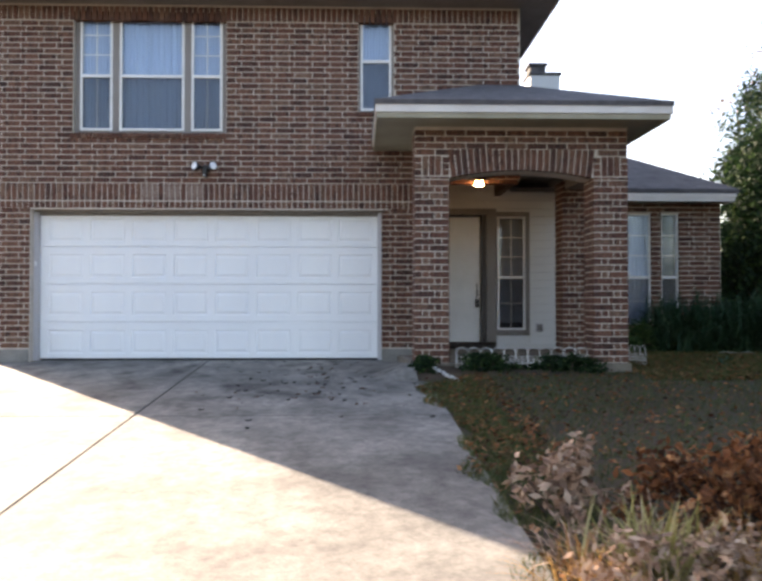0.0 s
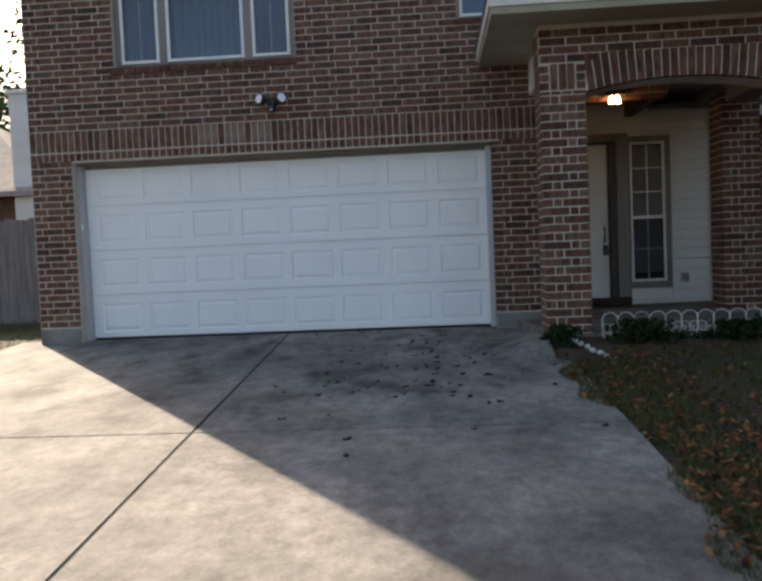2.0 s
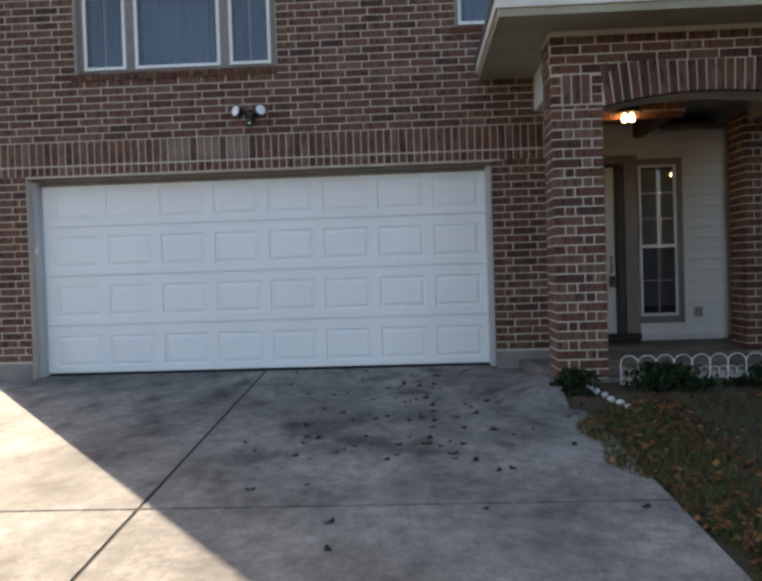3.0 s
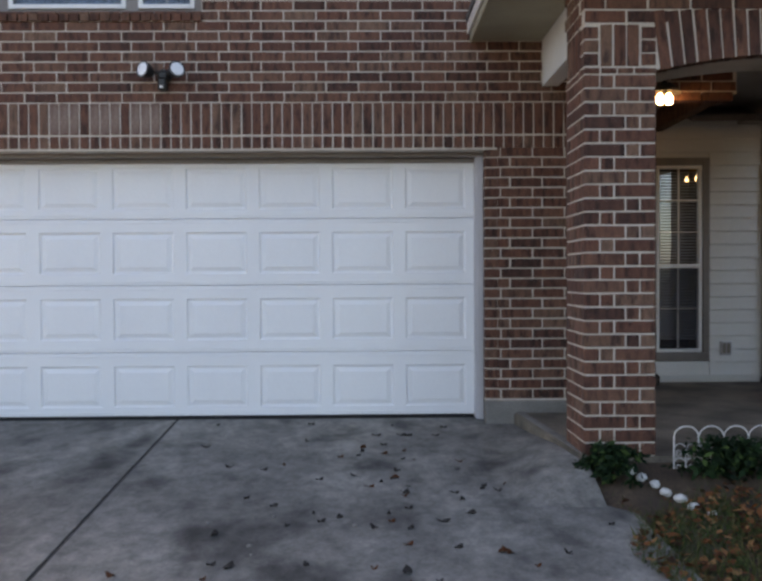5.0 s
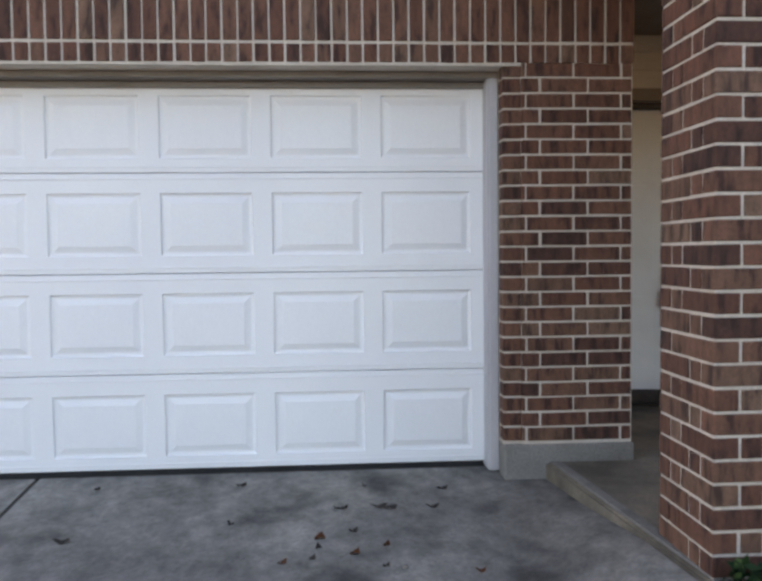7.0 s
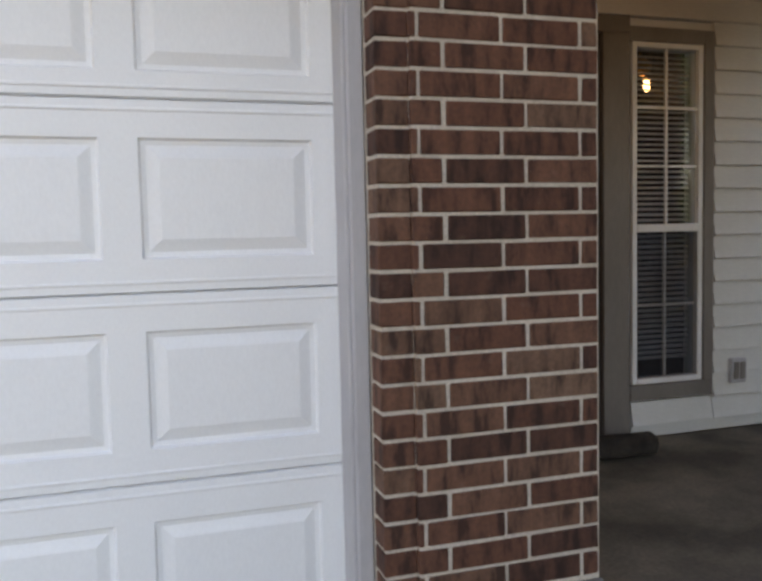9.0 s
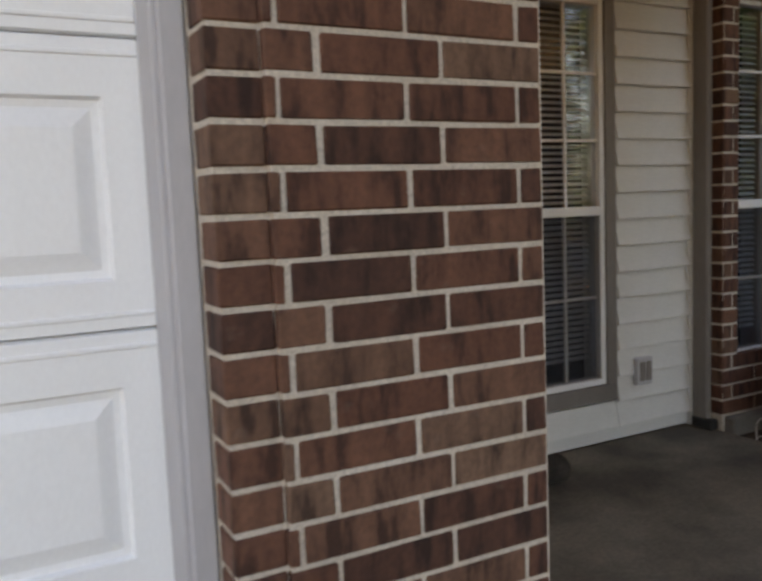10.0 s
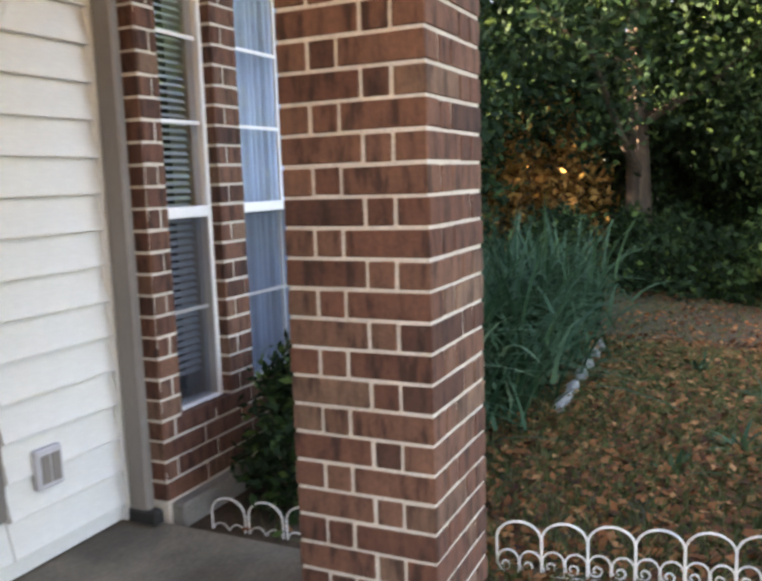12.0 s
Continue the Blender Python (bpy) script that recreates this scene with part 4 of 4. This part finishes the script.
def leaf_cloud(centres, size, spread, per, up=0.0, aspect=0.45):
    """Small pointed leaves scattered round the centres; returns vertex and face arrays."""
    n = len(centres) * per
    c = np.repeat(np.asarray(centres, float), per, axis=0) + rng.normal(0, 1, (n, 3)) * np.asarray(spread)
    d = rng.normal(0, 1, (n, 3))
    d[:, 2] += up
    d /= np.linalg.norm(d, axis=1, keepdims=True)
    s = np.cross(d, rng.normal(0, 1, (n, 3)))
    s /= np.linalg.norm(s, axis=1, keepdims=True)
    L = size * rng.uniform(0.6, 1.4, (n, 1))
    v = np.stack([c - d * L * 0.5, c + s * L * aspect * 0.5, c + d * L * 0.5, c - s * L * aspect * 0.5], axis=1).reshape(-1, 3)
    f = np.arange(n * 4).reshape(n, 4)
    return v, f


def cloud_object(name, v, f, material, parent=None, label=""):
    me = bpy.data.meshes.new(name)
    me.from_pydata(v.tolist(), [], f.tolist())
    me.materials.append(material)
    ob = new(name, me)
    if parent is not None:
        ob.parent = parent
    if label:
        tagged(ob, label)
    return ob


def tree(name, label, at, height, crown_low, radius, leaf_mat, seed, clumps=90, per=70, leaf=0.12, trunk_r=0.14):
    r = random.Random(seed)
    t = group_of(name, label, "tree", at)
    bm = tube([(0, 0, -0.2), (0.05, 0.03, height * 0.2), (-0.05, 0.08, height * 0.45), (0.1, 0, height * 0.8)], [trunk_r * 1.3, trunk_r, trunk_r * 0.7, trunk_r * 0.25], 9)
    for k in range(9):
        a, z = r.uniform(0, 6.28), height * r.uniform(0.18, 0.6)
        q = radius * r.uniform(0.5, 0.9)
        merge(bm, tube([(0, 0.03, z), (q * 0.4 * math.cos(a), q * 0.4 * math.sin(a), z + 0.4), (q * math.cos(a), q * math.sin(a), z + height * 0.2)], [trunk_r * 0.5, trunk_r * 0.3, trunk_r * 0.1], 6))
    part("trunk", bm, M_BARK, t)
    cs = []
    for k in range(clumps):
        a, u = r.uniform(0, 6.28), r.uniform(0, 1)
        z = crown_low + (height - crown_low) * r.random()
        w = radius * math.sqrt(u) * (0.55 + 0.6 * math.sin(math.pi * min(1, max(0.05, (z - crown_low) / (height - crown_low)))))
        cs.append((w * math.cos(a), w * math.sin(a), z))
    v, f = leaf_cloud(cs, leaf, (radius * 0.1, radius * 0.1, radius * 0.085), per)
    cloud_object("crown", v, f, leaf_mat, t)
    return t


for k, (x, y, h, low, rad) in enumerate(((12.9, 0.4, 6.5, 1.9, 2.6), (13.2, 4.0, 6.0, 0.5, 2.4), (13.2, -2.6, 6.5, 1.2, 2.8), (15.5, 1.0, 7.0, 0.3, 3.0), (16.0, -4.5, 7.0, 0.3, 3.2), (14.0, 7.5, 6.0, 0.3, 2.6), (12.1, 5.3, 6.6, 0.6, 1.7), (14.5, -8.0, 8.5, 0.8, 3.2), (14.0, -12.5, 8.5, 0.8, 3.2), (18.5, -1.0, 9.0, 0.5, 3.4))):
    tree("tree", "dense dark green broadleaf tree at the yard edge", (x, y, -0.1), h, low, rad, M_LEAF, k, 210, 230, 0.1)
tree("bare_tree", "thin grey tree with sparse leaves", (13.5, 8.5, 0), 8.5, 4.5, 2.0, M_DRYTWIG, 21, 40, 14, 0.14, 0.1)


def shrub(name, label, at, rx, ry, h, mat, seed, clumps=40, per=45, leaf=0.07):
    r = random.Random(seed)
    s = group_of(name, label, "shrub", at)
    cs = []
    bm = bmesh.new()
    for k in range(clumps):
        a, u, z = r.uniform(0, 6.28), math.sqrt(r.random()), h * r.uniform(0.12, 1)
        w = u * (1.05 - 0.55 * (z / h) ** 2)
        cs.append((rx * w * math.cos(a), ry * w * math.sin(a), z))
        if k % 3 == 0:
            merge(bm, tube([(0.2 * cs[-1][0], 0.2 * cs[-1][1], -0.05), (0.7 * cs[-1][0], 0.7 * cs[-1][1], z * 0.6), cs[-1]], [0.008, 0.006, 0.003], 5))
    part("stem", bm, M_BARK, s)
    v, f = leaf_cloud(cs, leaf, (rx * 0.13, ry * 0.13, h * 0.1), per)
    cloud_object("foliage", v, f, mat, s)
    return s


shrub("shrub", "dark leafy shrub under the wing windows", (6.55, 0.72, 0.0), 0.45, 0.3, 0.5, M_SHRUB, 1, 50, 50, 0.06)
shrub("shrub", "dark leafy shrub under the wing windows", (7.5, 0.75, 0.0), 0.5, 0.3, 0.55, M_SHRUB, 2, 50, 50, 0.06)
shrub("shrub", "low green shrub under the trees", (12.3, -1.3, -0.1), 1.3, 0.7, 0.9, M_SHRUB, 3, 80, 70, 0.1)
shrub("shrub", "low green shrub under the trees", (12.4, 3.0, -0.1), 1.3, 0.9, 1.0, M_SHRUB, 4, 80, 70, 0.1)
shrub("shrub", "tall golden dry shrub in the sun under the trees", (13.0, 1.5, -0.1), 1.1, 0.8, 2.1, M_GOLD, 5, 90, 80, 0.1)
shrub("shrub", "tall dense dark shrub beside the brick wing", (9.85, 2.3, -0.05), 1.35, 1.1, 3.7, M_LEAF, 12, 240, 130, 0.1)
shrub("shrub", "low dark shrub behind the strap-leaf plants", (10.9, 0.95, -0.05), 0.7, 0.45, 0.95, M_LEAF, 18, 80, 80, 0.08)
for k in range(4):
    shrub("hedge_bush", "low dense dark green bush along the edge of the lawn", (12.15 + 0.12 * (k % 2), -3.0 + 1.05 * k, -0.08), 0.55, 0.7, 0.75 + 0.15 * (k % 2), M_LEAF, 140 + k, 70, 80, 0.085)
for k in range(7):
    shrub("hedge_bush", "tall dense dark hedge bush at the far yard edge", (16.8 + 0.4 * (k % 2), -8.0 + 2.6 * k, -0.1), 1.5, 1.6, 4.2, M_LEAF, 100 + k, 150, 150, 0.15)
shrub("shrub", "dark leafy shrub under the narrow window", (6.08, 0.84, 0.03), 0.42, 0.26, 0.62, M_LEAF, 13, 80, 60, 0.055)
# unseen bushes added north-east to throw shade on the yard
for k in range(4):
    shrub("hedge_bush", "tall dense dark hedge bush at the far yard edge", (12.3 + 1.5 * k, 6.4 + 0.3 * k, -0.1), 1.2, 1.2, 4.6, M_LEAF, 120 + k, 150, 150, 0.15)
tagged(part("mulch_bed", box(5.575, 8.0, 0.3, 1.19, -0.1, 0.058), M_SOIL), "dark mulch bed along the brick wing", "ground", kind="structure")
# extra shrub, added to keep sun off the tree trunk
shrub("shrub", "tall dark shrub added by the wing to shade the trees", (10.7, 4.4, -0.05), 1.2, 1.0, 3.5, M_LEAF, 14, 150, 110, 0.13)
bed_v = [(x, y, (0.05 - 0.3 * (-1.84 - y)) + 0.018 * noise.noise((x * 7, y * 7, 2.0)) - 0.05 * max(0.0, (2.98 - x) / 0.13)) for y in (-1.835, -1.95, -2.07, -2.19, -2.31, -2.43) for x in [2.85 + 0.09 * k for k in range(25)]]
bed_f = [(25 * j + i, 25 * (j + 1) + i, 25 * (j + 1) + i + 1, 25 * j + i + 1) for j in range(5) for i in range(24)]
tagged(mesh_of("planting_bed", bed_v, bed_f, M_SOIL), "dark soil banked against the front of the porch", "ground", kind="structure")
# porch plants take the shade-darkened leaf colour
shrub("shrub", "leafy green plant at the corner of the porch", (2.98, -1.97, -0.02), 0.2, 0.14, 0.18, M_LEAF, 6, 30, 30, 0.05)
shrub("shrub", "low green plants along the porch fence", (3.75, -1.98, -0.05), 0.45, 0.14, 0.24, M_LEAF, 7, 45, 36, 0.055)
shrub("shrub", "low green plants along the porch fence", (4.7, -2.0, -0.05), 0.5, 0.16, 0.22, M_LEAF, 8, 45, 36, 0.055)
shrub("shrub", "sprawling brown leafy bush on the lawn", (4.15, -7.5, -0.36), 0.6, 0.4, 0.42, M_DRYLEAF, 16, 60, 40, 0.06)
shrub("shrub", "dry tan sprawling bush at the driveway edge", (3.5, -8.35, -0.42), 0.5, 0.3, 0.28, M_DRYTWIG, 17, 40, 26, 0.05)
shrub("shrub", "dry pinkish bush beside the driveway", (3.3, -7.25, -0.36), 0.32, 0.32, 0.42, M_DRYTWIG, 9, 34, 16, 0.07)


def tuft(name, label, at, count, length, spread, mat, width, seed, droop=0.5, stem=0.0):
    """Arching narrow leaves from one root."""
    r = random.Random(seed)
    vs, fs = [], []
    for k in range(count):
        a = r.uniform(0, 6.28)
        L, lean = length * r.uniform(0.6, 1.1), r.uniform(0.15, 0.75)
        bx, by = spread * r.gauss(0, 0.5), spread * r.gauss(0, 0.5)
        i0 = len(vs)
        n = 5
        root = stem * r.random()
        for j in range(n + 1):
            t = j / n
            out = L * lean * (t + droop * t * t)
            z = L * (t * (1.1 - lean * 0.4) - droop * lean * t * t * 1.1) + root
            w = width * (1 - t) ** 0.6 * 0.5 + 0.0006
            px, py = bx + out * math.cos(a), by + out * math.sin(a)
            vs += [(px - w * math.sin(a), py + w * math.cos(a), z), (px + w * math.sin(a), py - w * math.cos(a), z)]
        fs += [(i0 + 2 * j, i0 + 2 * j + 1, i0 + 2 * j + 3, i0 + 2 * j + 2) for j in range(n)]
    ob = mesh_of(name, vs, fs, mat)
    ob.location = at
    return tagged(ob, label, "plant")


for k in range(12):
    x = 6.95 + 0.2 * k
    tuft("strap_plant", "tall clump of arching blue-green strap leaves", (x, 0.6 + 0.12 * math.sin(k * 2.1), 0.0), 170, 0.52 + 0.1 * (k % 3), 0.34, M_STRAP, 0.026, 30 + k, 0.85, 0.6)
    if k % 2:
        tuft("strap_plant", "tall clump of arching blue-green strap leaves", (x - 0.1, 0.95, 0.0), 140, 0.6, 0.34, M_STRAP, 0.026, 60 + k, 0.85, 0.65)
tuft("yucca_plant", "yellow-green clump of sunlit narrow leaves", (3.42, -8.2, -0.4), 150, 0.42, 0.16, M_YUCCA, 0.016, 5)
for k, (x, y) in enumerate(((3.1, -8.35), (3.25, -8.6), (3.75, -8.35), (3.6, -7.9), (3.95, -8.0), (3.2, -7.9))):
    tuft("dry_grass_clump", "dry tan grass clump at the driveway edge", (x, y, -0.42), 90, 0.34, 0.16, M_DRYTWIG if k % 2 else M_GOLD, 0.008, 70 + k, 0.8)
for k, (x, y) in enumerate(((6.9, -0.5), (7.3, -0.75), (8.2, -0.9), (7.0, -1.1), (8.8, -0.5))):
    tuft("weed", "low broad-leaved green weed in the lawn", (x, y, -0.02), 16, 0.22, 0.04, M_STRAP, 0.035, 90 + k, 0.9)


# ---- lawn, leaf litter ----
def scatter(n, x0, x1, y0, y1):
    p = np.stack([rng.uniform(x0, x1, n), rng.uniform(y0, y1, n)], 1)
    keep = (p[:, 0] > 2.93 + 0.06 * np.sin(p[:, 1] * 1.1 + 1.0) + 0.08 * np.sin(p[:, 1] * 2.3) + 0.06 * np.sin(p[:, 1] * 7.1)) & ~((p[:, 0] < 5.6) & (p[:, 1] > -1.85)) & ~((p[:, 0] < 8.2) & (p[:, 1] > 1.1))
    return p[keep]


def on_ground(p):
    return np.array([ground_z(x, y) if x > 3.0 else 0.045 * max(-14.0, y) - 0.004 for x, y in p])


def blades(p, height, width, material, name, label):
    n = len(p)
    base = np.column_stack([p, on_ground(p) - 0.005])
    a = rng.uniform(0, 6.28, n)
    d = np.column_stack([np.cos(a), np.sin(a), np.zeros(n)])
    lean = rng.normal(0, 0.5, (n, 2))
    h = height * rng.uniform(0.4, 1.3, n)
    tip = base + np.column_stack([lean * h[:, None], h])
    v = np.stack([base - d * width, base + d * width, tip], 1).reshape(-1, 3)
    ob = cloud_object(name, v, np.arange(3 * n).reshape(n, 3), material)
    return tagged(ob, label, "grass", kind="stuff")


blades(np.concatenate([scatter(56000, 2.8, 9.5, -9.5, 1.0), scatter(9000, 2.8, 3.5, -7.5, -1.9), scatter(36000, 5.6, 9.5, -2.5, 0.6), scatter(16000, 9.5, 14.0, -8, 1.5)]), 0.06, 0.004, M_GRASS, "grass", "short patchy green and straw lawn grass")
side = np.stack([rng.uniform(-8.5, -3.36, 16000), rng.uniform(-6, 2.2, 16000)], 1)
blades(side, 0.06, 0.004, M_SHRUB, "grass", "sunlit green grass strip beside the driveway")


def litter(p, size, lift, material, name, label):
    n = len(p)
    c = np.column_stack([p, on_ground(p) + lift + rng.uniform(0, 0.02, n)])
    a = rng.uniform(0, 6.28, n)
    d = np.column_stack([np.cos(a), np.sin(a), rng.normal(0, 0.35, n)])
    s = np.column_stack([-np.sin(a), np.cos(a), rng.normal(0, 0.35, n)])
    L = size * rng.uniform(0.5, 1.3, (n, 1))
    v = np.stack([c - d * L, c - d * L * 0.1 + s * L * 0.75, c + d * L, c + d * L * 0.15 - s * L * 0.75], 1).reshape(-1, 3)
    ob = cloud_object(name, v, np.arange(4 * n).reshape(n, 4), material)
    return tagged(ob, label, "leaves", kind="stuff")


litter(np.concatenate([scatter(9000, 3.0, 9.5, -9, 1.0), scatter(12000, 5.6, 9.8, -2.5, 0.6), scatter(9000, 9.5, 14, -7, 1.5), scatter(1900, 2.8, 3.7, -6.5, -1.8)]), 0.024, 0.012, M_DRYLEAF, "leaf_litter", "fallen brown and orange leaves on the lawn")
lp = np.stack([1.7 + rng.normal(0, 0.8, 120), -2.2 + rng.normal(0, 1.5, 120)], 1)
lp = lp[(lp[:, 0] > 0.2) & (lp[:, 0] < 2.9) & (lp[:, 1] < -0.1)]
for x, y in lp:
    lr = random.Random(int(1000 * (x + y)))
    bm = bmesh.new()
    L = lr.uniform(0.018, 0.05)
    ring = [bm.verts.new((L * math.cos(q) * (1 if k % 2 else 0.75), L * 0.6 * math.sin(q) * (1 if k % 2 else 0.8), 0.006 + 0.01 * math.sin(q * 2 + lr.random()))) for k, q in enumerate(2 * math.pi * i / 9 for i in range(9))]
    mid = bm.verts.new((0, 0, 0.001))
    for k in range(9):
        bm.faces.new((mid, ring[k], ring[(k + 1) % 9]))
    ob = tagged(part("fallen_leaf", bm, M_MAT if lr.random() < 0.7 else M_DRYLEAF), "curled dark dry leaf on the driveway", "leaf", "leaves on the driveway")
    ob.matrix_basis = pose(x, y, 0.045 * y + 0.001, 0, 0, lr.uniform(0, 360))


# ---- garden fences and stones ----
def fence_unit():
    """One wire hoop with two small scrolled hoops under it."""
    u = []
    hoop = [(0.072 * math.cos(a), 0, 0.235 + 0.062 * math.sin(a)) for a in (math.pi * k / 12 for k in range(13))]
    u.append(tube([(0.072, 0, -0.02)] + hoop + [(-0.072, 0, -0.02)], 0.0042))
    for s in (-1, 1):
        for dz in (0.0, -0.085):
            arc = [(s * 0.036 + 0.034 * math.cos(a), 0, 0.16 + dz + 0.034 * math.sin(a)) for a in (math.pi * k / 8 for k in range(9))]
            u.append(tube([(s * 0.036 + 0.034, 0, 0.04 + dz)] + arc + [(s * 0.036 - 0.034, 0, 0.13 + dz)], 0.0032, 5))
            curl = [(s * 0.036 - 0.01 + (0.024 - 0.0016 * k) * math.cos(math.pi - 0.75 * k), 0, 0.14 + dz + (0.024 - 0.0016 * k) * math.sin(-0.75 * k)) for k in range(11)]
            u.append(tube(curl, 0.003, 5))
    return u


def wire_fence(label, a, b, z0, z1, pitch=0.15):
    f = group_of("garden_fence", label, "garden fence", a)
    f["group"] = "white wire fences"
    d = Vector(b) - Vector(a)
    n = max(1, int(round(math.hypot(d.x, d.y) / pitch)))
    ang = math.degrees(math.atan2(d.y, d.x))
    for k in range(n):
        u = fence_unit()
        bm = u[0]
        for other in u[1:]:
            merge(bm, other)
        ob = part("wire_hoop", bm, M_IRON, f)
        t = (k + 0.5) / n
        ob.matrix_basis = pose(d.x * t, d.y * t, z0 + (z1 - z0) * t, 2, 0, ang) @ Matrix.Diagonal((pitch / 0.15, 1, 1, 1))
    part("wire_rail", tube([(0, 0, z0 + 0.105), (d.x, d.y, z1 + 0.105)], 0.003, 5), M_IRON, f)
    return f


wire_fence("low white scrolled wire fence along the porch front", (3.36, -1.9, 0), (4.98, -1.9, 0), -0.02, -0.02)
wire_fence("low white scrolled wire fence beside the side pillar", (5.62, 1.06, 0), (5.66, 0.42, 0), -0.11, -0.1)
wire_fence("low white scrolled wire fence on the open side of the porch", (5.72, -0.04, 0), (5.92, -1.35, 0), -0.07, -0.03, 0.152)


def stone(label, at, sx, sy, sz, mat, seed, turn=0):
    r = random.Random(seed)
    bm = bmesh.new()
    bmesh.ops.create_icosphere(bm, subdivisions=2, radius=1)
    for v in bm.verts:
        k = 1 + 0.25 * noise.noise(v.co * 1.3 + Vector((seed, 0, 0)))
        v.co = Vector((v.co.x * sx * k, v.co.y * sy * k, v.co.z * sz * k))
    ob = tagged(part("edging_stone", bm, mat), label, "stone", "edging stones")
    ob.matrix_basis = pose(*at, 0, 0, turn)
    return ob


for k, (x, y) in enumerate(((3.09, -1.96), (3.13, -2.03), (3.18, -2.1), (3.21, -2.18), (3.27, -2.24), (3.31, -2.32), (3.38, -2.39))):
    stone("small white edging stone among the plants", (x, y, 0.05 - 0.3 * (-1.84 - y) + 0.016), 0.036, 0.028, 0.024, M_STONE, k, 40 * k)
for k in range(6):
    stone("grey edging stone along the strap-leaf bed", (7.7 + 0.32 * k, 0.17 + 0.012 * k, 0.055), 0.18, 0.045, 0.05, M_GREYSTONE, 40 + k, 3 * k)

# ---- neighbouring house, wooden fence, far trees ----
neighbour = group_of("neighbour_house", "single-storey brick house with a tan shingle roof", "house", (-12.5, 9.0, 0))
part("wall", box(-6.0, 5.0, 0, 9, -0.3, 2.6), M_BRICKS, neighbour)
part("roof", roof_solid([(-6.5, -0.5, 2.6), (5.5, -0.5, 2.6), (5.5, 9.5, 2.6), (-6.5, 9.5, 2.6), (-2, 4.5, 5.2), (1.0, 4.5, 5.2)], [(0, 1, 5, 4), (1, 2, 5), (2, 3, 4, 5), (3, 0, 4)], 0.12), M_SHINGLE2, neighbour)
part("chimney", boxes((4.4, 5.3, -0.3, 0.6, 0.0, 5.0), (4.35, 5.35, -0.35, 0.65, 5.0, 5.1), bevel=0.01), M_SIDING, neighbour, "white siding chimney")
wood_fence = group_of("wooden_fence", "grey weathered wooden board fence", "fence", (-10.0, 3.6, 0))
for k in range(50):
    x = 0.14 * k
    part("fence_board", box(x, x + 0.132, -0.01, 0.01, -0.05, 1.75 + 0.02 * math.sin(k * 2.2), 0.003), M_FENCEWOOD, wood_fence)
part("rail", boxes((0, 7.0, 0.012, 0.05, 0.3, 0.38), (0, 7.0, 0.012, 0.05, 1.4, 1.48)), M_FENCEWOOD, wood_fence)
tree("tree", "tall hazy green tree behind the neighbouring house", (-11.0, 22.0, 0), 11.5, 3.0, 4.2, M_LEAF, 51, 90, 90, 0.3, 0.3)
tree("tree", "tall hazy green tree behind the neighbouring house", (-15.5, 24.0, 0), 9.0, 3.0, 4.0, M_LEAF, 52, 80, 80, 0.3, 0.3)

for k in range(16):
    x, y = 0.5 + 2.2 * random.Random(k).random(), -1.0 - 3.0 * random.Random(k + 50).random()
    bm = bmesh.new()
    bmesh.ops.create_icosphere(bm, subdivisions=1, radius=0.007 + 0.004 * (k % 3))
    for v in bm.verts:
        v.co.z *= 0.6
        v.co *= 1 + 0.3 * noise.noise(v.co * 60 + Vector((k, 0, 0)))
    tagged(part("pebble", bm, M_FOUND), "small pale pebble on the driveway", "pebble", "pebbles on the driveway").location = (x, y, 0.045 * y + 0.005)
